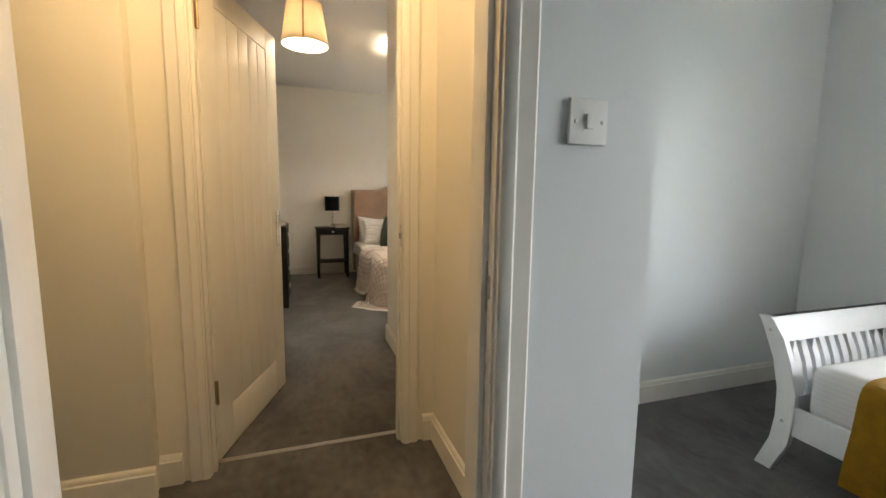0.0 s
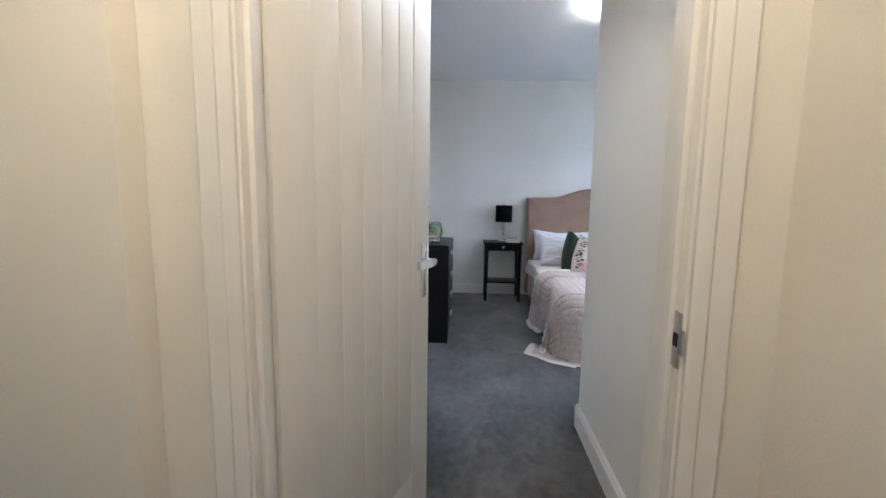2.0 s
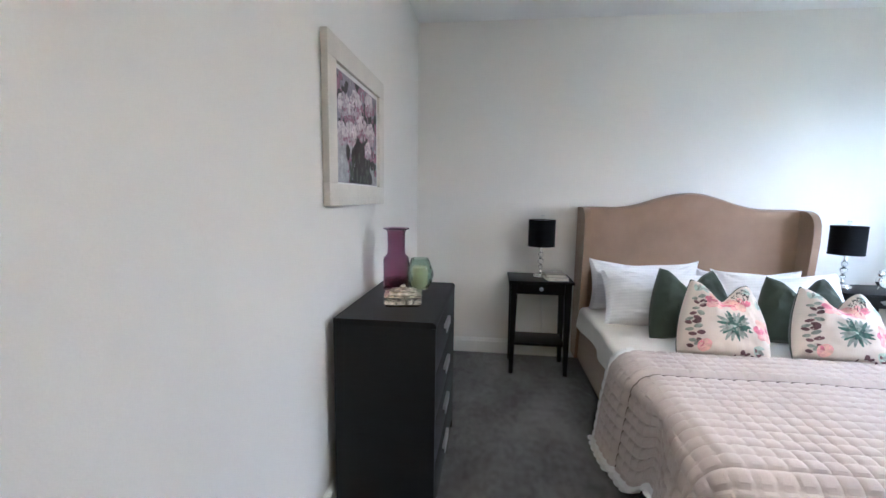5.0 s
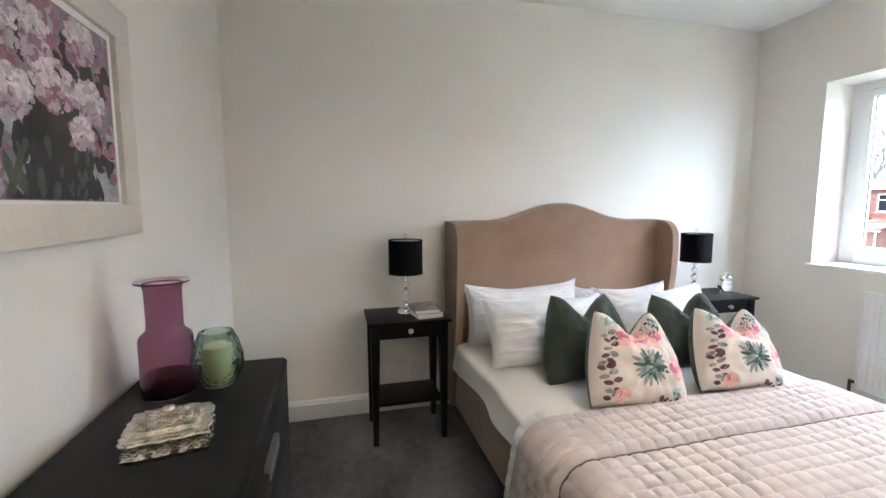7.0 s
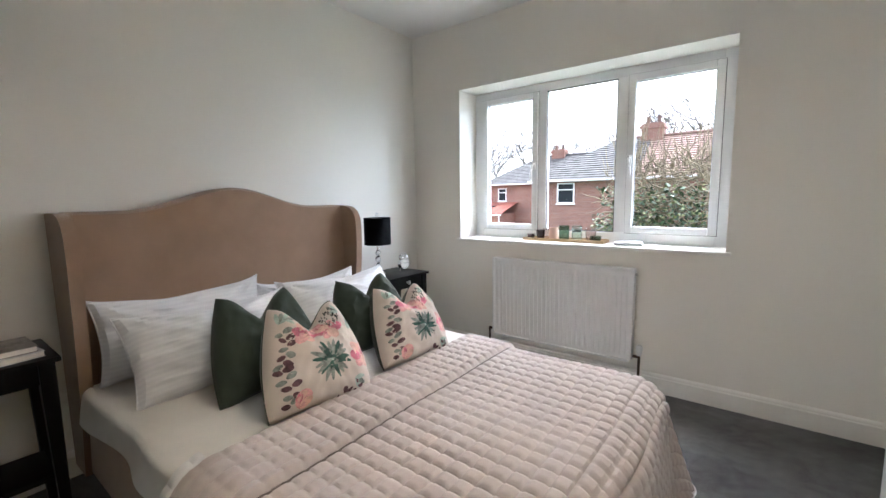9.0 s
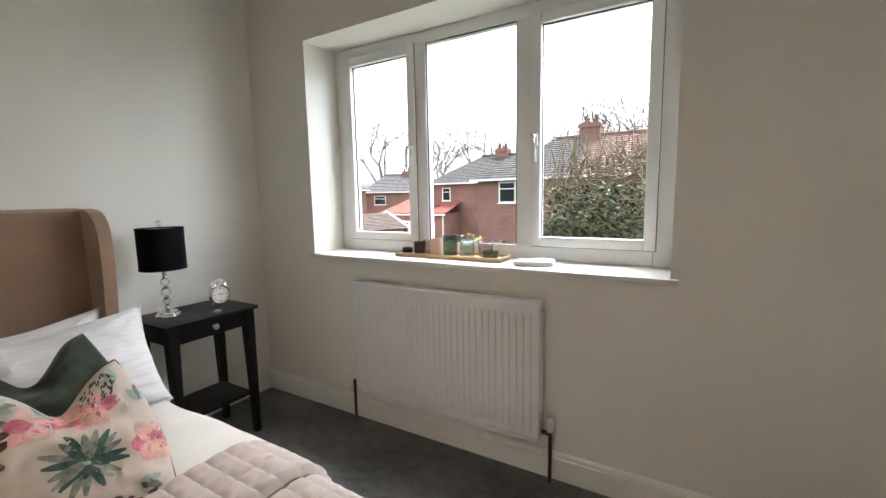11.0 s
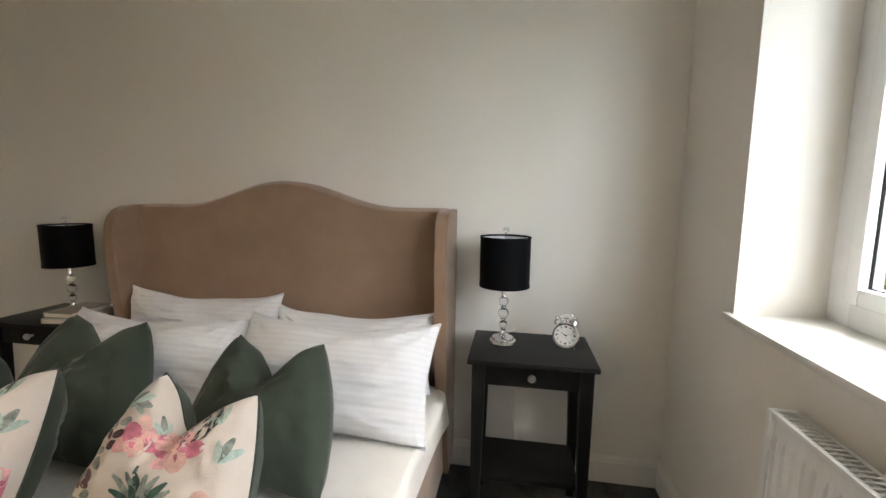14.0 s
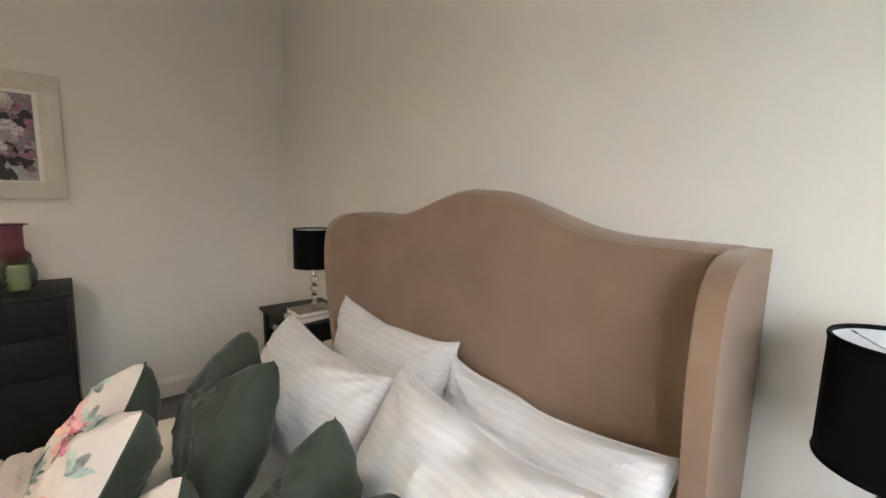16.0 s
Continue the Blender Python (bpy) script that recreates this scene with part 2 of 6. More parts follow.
solid("floor", boxes([(-1.6, -1.3, -0.15, 4.1, 7.3, 0.0)]), CARPET, "dark grey short pile carpet with brushed lighter patches", "carpet", "structure")
solid("ceiling", boxes([(-1.6, -1.3, CZ, 4.1, 7.3, CZ + 0.12)]), CEIL, "plain matt white plastered ceiling", "ceiling", "structure")
solid("wall_north", boxes([(-0.2, NY, 0, EX, NY + 0.2, CZ)]), WALL, "plain off-white painted plaster wall", "wall", "structure")
solid("wall_west", boxes([(-0.2, 2.64, 0, 0, NY, CZ)]), WALL, "plain off-white painted plaster wall", "wall", "structure")
solid("wall_east", boxes([(EX, SY - 0.12, 0, EX + 0.3, WY0, CZ), (EX, WY1, 0, EX + 0.3, NY + 0.2, CZ), (EX, WY0, 0, EX + 0.3, WY1, WZ0 - 0.022), (EX, WY0, WZ1, EX + 0.3, WY1, CZ)]), WALL, "off-white painted wall with a deep window reveal", "wall", "structure")
DX0, DX1 = 2.135, 2.910
solid("wall_south", boxes([(PX, SY - 0.12, 0, DX0 - 0.03, SY, CZ), (DX1 + 0.03, SY - 0.12, 0, EX, SY, CZ), (DX0 - 0.03, SY - 0.12, 2.03, DX1 + 0.03, SY, CZ)]), WALL, "off-white painted wall with a doorway", "wall", "structure")
solid("wall_passage", boxes([(PX, 2.64, 0, PX + 0.12, SY - 0.12, CZ)]), WALL, "off-white painted side wall of the entrance passage", "wall", "structure")
OX0, OX1 = 0.20, 0.980
solid("wall_hall_end", boxes([(-1.5, 2.52, 0, OX0 - 0.032, 2.64, CZ), (OX1 + 0.032, 2.52, 0, EX + 0.3, 2.64, CZ), (OX0 - 0.032, 2.52, 2.03, OX1 + 0.032, 2.64, CZ)]), HALL, "cream painted wall around the bedroom doorway", "wall", "structure")
solid("wall_hall_boxing", boxes([(-0.334, 2.455, 0, 0.022, 2.52, CZ)], 0.006), HALL, "cream painted shallow pipe boxing on the wall", "wall", "structure")
solid("wall_divide", boxes([(1.135, 1.56, 0, 1.275, 2.52, CZ)]), HALL, "cream painted dividing wall beside the hall", "wall", "structure")
HX0, HX1 = 0.170, 0.905
solid("wall_child_door", boxes([(HX1 + 0.03, 1.44, 0, 1.275, 1.56, CZ), (-1.5, 1.44, 0, HX0 - 0.03, 1.56, CZ), (HX0 - 0.03, 1.44, 2.03, HX1 + 0.03, 1.56, CZ)]), CHILD, "pale painted wall with a doorway into the hall", "wall", "structure")
solid("wall_child_east", boxes([(3.58, -1.2, 0, 3.88, -0.35, CZ), (3.58, 1.25, 0, 3.88, 2.52, CZ), (3.58, -0.35, 0, 3.88, 1.25, 0.95), (3.58, -0.35, 2.1, 3.88, 1.25, CZ)]), CHILD, "pale grey blue painted wall with a window opening", "wall", "structure")
solid("wall_child_north", boxes([(1.275, 2.50, 0, 3.58, 2.52, CZ)]), CHILD, "pale grey blue painted wall", "wall", "structure")
solid("wall_child_south", boxes([(-1.6, -1.3, 0, 3.88, -1.2, CZ)]), CHILD, "pale painted wall", "wall", "structure")
solid("wall_child_west", boxes([(-1.6, -1.2, 0, -1.5, 2.64, CZ)]), CHILD, "pale painted wall", "wall", "structure")


def skirting(name, x0, y0, x1, y1, side, h=0.125, d=0.016):
    """A moulded board along a wall from (x0, y0) to (x1, y1); side: which way it stands out."""
    a, b = Vector((x0, y0, 0)), Vector((x1, y1, 0))
    out = Vector((*side, 0))
    prof = [(0, 0), (d, 0), (d, h * 0.78), (d * 0.72, h * 0.82), (d * 0.72, h * 0.88), (d * 0.35, h * 0.97), (0.001, h)]
    bm = bmesh.new()
    ra, rb = ([bm.verts.new(p + out * u + Vector((0, 0, z))) for u, z in prof] for p in (a, b))
    for k in range(len(prof) - 1):
        bm.faces.new((ra[k], ra[k + 1], rb[k + 1], rb[k]))
    bm.faces.new(ra)
    bm.faces.new(rb[::-1])
    return solid(name, bm, GLOSS, "white painted moulded skirting board", "skirting board", "structure")


skirting("baseboard_north", 0, NY, EX, NY, (0, -1))
skirting("baseboard_west", 0, 2.66, 0, NY, (1, 0))
skirting("baseboard_east", EX, SY, EX, NY, (-1, 0))
skirting("baseboard_south_a", PX - 0.016, SY, DX0 - 0.1, SY, (0, 1))
skirting("baseboard_south_b", DX1 + 0.1, SY, EX, SY, (0, 1))
skirting("baseboard_passage", PX, 2.66, PX, SY + 0.016, (-1, 0))
skirting("baseboard_hall_a", OX1 + 0.10, 2.52, 1.135, 2.52, (0, -1))
skirting("baseboard_hall_b", 1.135, 1.575, 1.135, 2.52, (-1, 0))
skirting("baseboard_hall_c", 0.022, 2.52, OX0 - 0.10, 2.52, (0, -1))
skirting("baseboard_hall_d", -0.334, 2.455, 0.030, 2.455, (0, -1))
skirting("baseboard_hall_e", -1.5, 2.52, -0.334, 2.52, (0, -1))
skirting("baseboard_child_north", 1.275, 2.50, 3.58, 2.50, (0, -1))
skirting("baseboard_child_east", 3.58, -1.2, 3.58, 2.50, (-1, 0))
skirting("baseboard_child_divide", 1.275, 1.44, 1.275, 2.50, (1, 0))


def door_trim(name, x0, x1, y0, y1, side_y, head=2.0):
    """Lining and architrave round an opening in a wall that runs along x."""
    t = thing(name, Matrix.Identity(4), "white painted door lining and moulded architrave", "door frame", kind="structure")
    for k, (a, b) in enumerate(((x0 - 0.028, x0), (x1, x1 + 0.028))):
        part("lining", boxes([(a, y0, 0, b, y1, head)], 0.002), GLOSS, t)
        s = 0.0 if k else 1.0
        part("stop", boxes([(x0, (y0 + y1) / 2 - 0.035, 0, x0 + 0.012, (y0 + y1) / 2 + 0.0, head) if not k else (x1 - 0.012, (y0 + y1) / 2 - 0.035, 0, x1, (y0 + y1) / 2, head)], 0.001), GLOSS, t)
    part("lining", boxes([(x0 - 0.028, y0, head, x1 + 0.028, y1, head + 0.028)], 0.002), GLOSS, t)
    for sy in side_y:
        yy = y0 if sy < 0 else y1
        for k in (0, 1):
            prof = [(0.006, 0), (0.006, 0.010), (0.016, 0.016), (0.030, 0.017), (0.036, 0.012), (0.070, 0.014), (0.076, 0.009), (0.078, 0)]
            bm = bmesh.new()
            sx = -1 if k == 0 else 1
            bx = x0 if k == 0 else x1
            lo = [bm.verts.new((bx + sx * u, yy + sy * d, 0)) for u, d in prof]
            hi = [bm.verts.new((bx + sx * u, yy + sy * d, head + u)) for u, d in prof]
            for i in range(len(prof) - 1):
                bm.faces.new((lo[i], lo[i + 1], hi[i + 1], hi[i]))
            bm.faces.new(lo)
            part("architrave", bm, GLOSS, t)
        bm = bmesh.new()
        lo = [bm.verts.new((x0 - u, yy + sy * d, head + u)) for u, d in prof]
        hi = [bm.verts.new((x1 + u, yy + sy * d, head + u)) for u, d in prof]
        for i in range(len(prof) - 1):
            bm.faces.new((lo[i], lo[i + 1], hi[i + 1], hi[i]))
        part("architrave", bm, GLOSS, t)
    return t


frame_bed = door_trim("door_frame_bedroom", OX0, OX1, 2.52, 2.64, (-1, 1))
frame_child = door_trim("door_frame_child", HX0, HX1, 1.44, 1.56, (-1, 1))
frame_suite = door_trim("door_frame_side_room", DX0, DX1, SY - 0.12, SY, (1,))


def strike(parent, x, y, z, sx):
    bm = boxes([(x, y - 0.013, z - 0.05, x + sx * 0.003, y + 0.013, z + 0.05), (x, y - 0.026, z - 0.022, x + sx * 0.004, y - 0.013, z + 0.022)], 0.001)
    s = part("strike_plate", bm, STEEL, parent, "brushed nickel latch keep with a dark slot")
    part("slot", boxes([(x + sx * 0.003, y - 0.007, z - 0.012, x + sx * 0.0045, y + 0.008, z + 0.012)]), BLACKWOOD, s)


strike(frame_bed, OX1, 2.534, 0.965, -1)
strike(frame_child, HX1, 1.475, 0.965, -1)
solid("threshold_bar", boxes([(OX0, 2.605, 0.0, OX1, 2.63, 0.004)], 0.001), STEEL, "thin metal carpet threshold bar in the doorway", "threshold", "structure")


def lever_handle(parent, x, y, z, sy, toward):
    """Backplate and lever on one face of a leaf; toward: which way the lever points."""
    h = part("handle", boxes([(x - 0.02, y, z - 0.098, x + 0.02, y + sy * 0.007, z + 0.098)], 0.003), CHROME, parent, "polished chrome lever handle on a backplate")
    bm = bmesh.new()
    tube(bm, [(x, y + sy * 0.005, z + 0.035), (x, y + sy * 0.045, z + 0.035)], 0.010, 12)
    part("spindle", bm, CHROME, h)
    bm = bmesh.new()
    n = 9
    rows = []
    for i in range(n):
        u = i / (n - 1)
        px = x - toward * 0.012 + toward * u * 0.125
        py = y + sy * (0.045 + 0.014 * math.sin(u * math.pi) - 0.006 * u)
        hz = 0.010 + 0.006 * u
        rows.append([(px, py + sy * 0.006, z + 0.035 + hz * 0.5), (px, py - sy * 0.006, z + 0.035 + hz), (px, py - sy * 0.008, z + 0.035 - hz), (px, py + sy * 0.005, z + 0.035 - hz * 0.9), (px, py + sy * 0.006, z + 0.035 + hz * 0.5)])
    grid(bm, rows)
    bmesh.ops.holes_fill(bm, edges=[e for e in bm.edges if e.is_boundary])
    part("lever", bm, CHROME, h)
    for dz in (-0.084, 0.084):
        bm = bmesh.new()
        for dx in (-0.012, 0.012):
            lathe(bm, [(0.0, 0.009), (0.003, 0.008), (0.004, 0.007)], 10, pose(x + dx, y, z + dz, -90 * sy, 0, 0))
        part("screw", bm, STEEL, h)


def boarded_door(name, m, label):
    """A cottage door: stiles and rails round five grooved boards. Hinge at x = 0, leaf along +x."""
    d = thing(name, m, label, "door", kind="structure")
    W, T, Z0, Z1, S, N = 0.757, 0.035, 0.012, 1.990, 0.128, 5
    part("core", boxes([(S - 0.01, 0.0045, 0.18, W - S + 0.01, T - 0.0045, Z1 - 0.09)]), GLOSS, d)
    part("stile", boxes([(0, 0, Z0, S, T, Z1)], 0.002), GLOSS, d)
    part("stile", boxes([(W - S, 0, Z0, W, T, Z1)], 0.002), GLOSS, d)
    part("rail", boxes([(S, 0, Z0, W - S, T, 0.20)], 0.002), GLOSS, d)
    part("rail", boxes([(S, 0, Z1 - 0.105, W - S, T, Z1)], 0.002), GLOSS, d)
    w = (W - 2 * S) / N
    for k in range(N):
        x0 = S + k * w
        part("board", boxes([(x0 + 0.0015, 0.0015, 0.20, x0 + w - 0.0015, T - 0.0015, Z1 - 0.105)], 0.006), GLOSS, d)
    for sy, y in ((-1, 0.0), (1, T)):
        lever_handle(d, W - 0.050, y, 0.948, sy, -1)
    for z in (0.315, 1.80):
        bm = boxes([(-0.004, -0.003, z - 0.05, 0.0, 0.028, z + 0.05)], 0.001)
        tube(bm, [(-0.006, -0.006, z - 0.05), (-0.006, -0.006, z + 0.05)], 0.006, 10)
        part("hinge", bm, BRASS, d, "dull brass butt hinge")
    return d


boarded_door("door_bedroom", pose(0.214, 2.607, 0, 0, 0, 71.6), "white painted boarded door standing open into the bedroom")
boarded_door("door_side_room", pose(2.152, 3.960, 0, 0, 0, 16.5), "white painted boarded door standing ajar")

# window
win = thing("window_1", Matrix.Identity(4), "white plastic three-light casement window with a deep sill", "window", kind="structure")
FX0, FX1 = 3.996, 4.060


def ring(y0, y1, z0, z1, w, x0, x1, bevel=0.004):
    return boxes([(x0, y0, z0, x1, y0 + w, z1), (x0, y1 - w, z0, x1, y1, z1), (x0, y0 + w, z0, x1, y1 - w, z0 + w), (x0, y0 + w, z1 - w, x1, y1 - w, z1)], bevel)


part("window_frame", boxes([(FX0, WY0, WZ0, FX1, WY0 + 0.078, WZ1), (FX0, WY1 - 0.085, WZ0, FX1, WY1, WZ1), (FX0, WY0 + 0.078, WZ0, FX1, WY1 - 0.085, WZ0 + 0.072), (FX0, WY0 + 0.078, WZ1 - 0.062, FX1, WY1 - 0.085, WZ1), (FX0 + 0.002, 5.955, WZ0 + 0.07, FX1 - 0.002, 6.030, WZ1 - 0.06), (FX0 + 0.002, 5.355, WZ0 + 0.07, FX1 - 0.002, 5.440, WZ1 - 0.06)], 0.004), UPVC, win)
for y0, y1 in ((6.022, 6.522), (4.818, 5.364)):
    part("casement", ring(y0, y1, 1.001, 2.068, 0.048, FX0 - 0.016, FX0 + 0.045, 0.007), UPVC, win)
    part("gasket", ring(y0 - 0.0025, y1 + 0.0025, 0.9985, 2.0705, 0.0025, FX0 - 0.002, FX0 + 0.0, 0), SEAL, win, "thin dark seal round the opening light", smooth=False)
    part("gasket", ring(y0 + 0.046, y1 - 0.046, 1.047, 2.022, 0.005, FX0 + 0.009, FX0 + 0.0155, 0), BLACKWOOD, win, "thin black rubber glazing gasket", smooth=False)
part("gasket", ring(5.440, 5.955, WZ0 + 0.072, WZ1 - 0.062, 0.005, FX0 + 0.009, FX0 + 0.0155, 0), BLACKWOOD, win, smooth=False)
for y0, y1, z0, z1 in ((6.070, 6.474, 1.049, 2.020), (5.440, 5.955, 1.004, 2.063), (4.866, 5.316, 1.049, 2.020)):
    pane = part("pane", boxes([(FX0 + 0.016, y0, z0, FX0 + 0.020, y1, z1)]), PANE, win, "clear glass pane", smooth=False)
    pane.visible_shadow = False
part("window_sill", boxes([(EX - 0.022, WY0 - 0.028, WZ0 - 0.022, EX + 0.0, WY1 + 0.028, WZ0), (EX - 0.001, WY0 + 0.001, WZ0 - 0.022, FX0 + 0.02, WY1 - 0.001, WZ0)], 0.004), GLOSS, win, "white gloss painted window board")
for y, s in ((6.046, 1), (5.340, -1)):
    hd = part("window_handle", boxes([(FX0 - 0.030, y - 0.012, 1.475, FX0 - 0.016, y + 0.012, 1.535)], 0.003), WHITE, win, "white window handle with a cranked lever")
    bm = bmesh.new()
    tube(bm, [(FX0 - 0.03, y, 1.52), (FX0 - 0.055, y, 1.522), (FX0 - 0.060, y + s * 0.004, 1.505), (FX0 - 0.058, y + s * 0.008, 1.46), (FX0 - 0.052, y + s * 0.010, 1.40)], [0.009, 0.009, 0.009, 0.008, 0.006], 10)
    part("lever", bm, WHITE, hd)
    bm = bmesh.new()
    tube(bm, [(FX0 - 0.064, y, 1.522), (FX0 - 0.068, y, 1.522)], 0.004, 8)
    part("lock", bm, BLACKWOOD, hd)


# ---- bed ----
bed = thing("bed", pose(2.05, 5.95, 0), "double bed with a tan upholstered winged headboard", "bed")
BX0, BX1, BY0, MT = -0.745, 0.745, -1.02, 0.475


def hb_top(x):
    """Height of the camel-back top edge across the bed."""
    u = abs(x) / 0.745
    return 1.229 + 0.111 * (0.5 + 0.5 * math.cos(math.pi * min(1.0, u / 0.72))) ** 1.15


bm = bmesh.new()
rows = []
for i in range(41):
    x = -0.7285 + 1.457 * i / 40
    top = hb_top(x)
    rows.append([(x, 1.125, 0.08), (x, 1.125, top - 0.012), (x, 1.110, top), (x, 1.02, top + 0.002), (x, 0.990, top - 0.012), (x, 0.980, top - 0.05), (x, 0.974, 0.9), (x, 0.976, 0.4), (x, 0.98, 0.08), (x, 1.125, 0.08)])
grid(bm, rows)
bmesh.ops.remove_doubles(bm, verts=bm.verts, dist=0.0002)
bmesh.ops.holes_fill(bm, edges=[e for e in bm.edges if e.is_boundary])
part("headboard", bm, TAN, bed)
prof = [(0.06, 0.965), (0.35, 0.905), (0.6, 0.868), (0.85, 0.842), (1.0, 0.832), (1.08, 0.833), (1.13, 0.838), (1.163, 0.850), (1.188, 0.868), (1.207, 0.892), (1.219, 0.925), (1.225, 0.965), (1.227, 1.01), (1.226, 1.126), (0.06, 1.126)]
for s in (-1, 1):
    bm = bmesh.new()
    prism(bm, [(y, z) for z, y in prof], -s * 0.726, -s * 0.773, pose(0, 0, 0, 0, 0, 90))
    bmesh.ops.bevel(bm, geom=[e for e in bm.edges if e.calc_face_angle(0) > 1.2], offset=0.013, segments=3, affect="EDGES")
    w = part("wing", bm, TAN, bed)
    bm = bmesh.new()
    tube(bm, [(s * 0.7275, y + 0.006, z) for z, y in prof[:12]], 0.0022, 6)
    part("piping", bm, TAN, w)
part("divan_base", boxes([(BX0 - 0.005, BY0 + 0.02, 0.05, BX1 + 0.005, 0.985, 0.335)], 0.025), TAN, bed)
for x in (-0.66, 0.66):
    for y in (-0.93, 0.90):
        bm = bmesh.new()
        lathe(bm, [(0.0, 0.0), (0.022, 0.0), (0.03, 0.06), (0.0, 0.06)], 14, pose(x, y, 0))
        part("foot", bm, BLACKWOOD, bed)

bm = bmesh.new()
box(bm, BX0, BY0 + 0.02, 0.32, BX1, 0.970, MT, bevel=0.05, seg=4)
solid("mattress", bm, SHEET, "mattress under a fitted cream sheet on the divan", "mattress", m=pose(2.05, 5.95, 0))


def sheet_rows(x0, x1, y0, y1, nx, ny, top, drop, out=0.012, wrinkle=0.006):
    """A cloth laid over the bed between two y, hanging down both long sides."""
    rows = []
    span = (x1 - x0) + 2 * drop
    for j in range(ny + 1):
        y = y0 + (y1 - y0) * j / ny
        row = []
        for i in range(nx + 1):
            s = -drop + span * i / nx
            w = wrinkle * noise.noise(Vector((s * 5, y * 4, 3.1)))
            if s < 0:
                l = -s
                a = min(l / 0.05, math.pi / 2)
                x, z = x0 - 0.03 * math.sin(a) + 0.02, top - (0.03 * (1 - math.cos(a)) if l < 0.0785 else 0.03 + l - 0.0785)
                x -= out + 2 * w + 0.018 * math.sin(y * 9) * min(1, l / 0.2)
            elif s > x1 - x0:
                l = s - (x1 - x0)
                a = min(l / 0.05, math.pi / 2)
                x, z = x1 + 0.03 * math.sin(a) - 0.02, top - (0.03 * (1 - math.cos(a)) if l < 0.0785 else 0.03 + l - 0.0785)
                x += out + 2 * w + 0.018 * math.sin(y * 8 + 1) * min(1, l / 0.2)
            else:
                x, z = x0 + s, top + w
            row.append((x, y, z))
        rows.append(row)
    return rows


bm = bmesh.new()
grid(bm, sheet_rows(BX0, BX1, -0.17, 0.90, 120, 60, MT + 0.012, 0.20, wrinkle=0.011))
solid("flat_sheet", bm, SHEET, "smooth cream white sheet tucked over the mattress", "bed sheet", m=pose(2.05, 5.95, 0))


# quilt: lies over the bed, hangs on both sides and over the foot, puddles at the foot corners
QH = -0.10          # head edge
QL, QR, QF = 0.44, 0.42, 0.52
QT = MT + 0.020
INSET, INSET_R = 0.075, 0.115


def puff(s, y, amp=0.015):
    """Stitched pockets in rows."""
    a = abs(math.sin(math.pi * s / 0.058))
    b = abs(math.sin(math.pi * y / 0.053))
    return amp * (0.22 + 0.78 * min(1.0, a * 1.7) ** 0.6) * (0.04 + 0.96 * min(1.0, b * 1.5) ** 0.6)


def quilt_point(s, v):
    """s: along the cloth across the bed from -QL; v: along it from the head edge 0 towards the foot."""
    wx = BX1 - BX0
    y = QH - v
    top = QT + 0.006 * noise.noise(Vector((s * 3, v * 3, 0.7)))
    foot = BY0 + 0.06
    lx = INSET - s if s < INSET else (s - wx + INSET_R if s > wx - INSET_R else 0.0)
    sx = -1 if s < INSET else 1
    ly = foot - y if y < foot else 0.0
    x = BX0 + min(max(s, INSET), wx - INSET_R)
    yy = max(y, foot)
    l = math.hypot(lx, ly)
    band = 0.0
    if v < 0.255:
        band = 0.020 * min(1.0, (0.258 - v) / 0.010) ** 0.5
        y -= 0.028 * max(0.0, 1 - (0.255 - v) / 0.03)
    if l < 1e-6:
        p, nrm = Vector((x, yy, top)), Vector((0, 0, 1))
    else:
        dx, dy = sx * lx / l, -ly / l
        k = min(1.0, max(0.0, (s - INSET) / 0.9))
        r = 0.105 + 0.045 * k
        a = min(l / r, math.pi / 2)
        if l < r * math.pi / 2:
            out, drop = r * math.sin(a), r * (1 - math.cos(a))
        else:
            rest = l - r * math.pi / 2
            H = top - r - 0.012
            flare = 0.12 + 0.05 * k + (0.18 - 0.02 * k) * (2 * abs(dx * dy))
            rest = rest if sx < 0 else min(rest, H + max(0.0, 0.06 - 0.6 * lx))
            fall = min(rest * math.cos(flare), H)
            out = r + rest * math.sin(flare) + max(0.0, rest * math.cos(flare) - H) * 0.9
            drop = r + fall
        fold = 0.022 * (dx * dx * math.sin(7.5 * v + 1.0) + dy * dy * math.sin(7.5 * s + 1.0)) * min(1.0, l / 0.3)
        out += fold
        p = Vector((x + dx * out, yy + dy * out, top - drop))
        if sx < 0 and lx > 0 and ly > 0:
            p.y += 0.20 * min(1.0, lx / 0.45) * min(1.0, ly / 0.3)
            tuck = min(1.0, max(0.0, (lx - 0.30) / 0.27)) ** 1.4 * min(1.0, ly / 0.35)
            p.y += 0.20 * tuck
            p.x += 0.03 * tuck
        if sx < 0 and lx > 0.1:
            gap = math.exp(-((v - 0.56) / 0.10) ** 2) * min(1.0, lx / 0.45)
            p.z += 0.13 * gap
            p.x += 0.03 * gap
        nrm = Vector((dx * math.sin(a), dy * math.sin(a), math.cos(a)))
        band *= max(0.0, 1 - l / 2)
    p += nrm * (puff(s + 0.02, v) + band)
    p.z = max(p.z, 0.012)
    return p


def quilt_grid(bm, s0, s1, v0, v1, step=0.0082):
    ns, nv = max(2, round((s1 - s0) / step)), max(2, round((v1 - v0) / step))
    grid(bm, [[quilt_point(s0 + (s1 - s0) * i / ns, v0 + (v1 - v0) * j / nv) for i in range(ns + 1)] for j in range(nv + 1)])


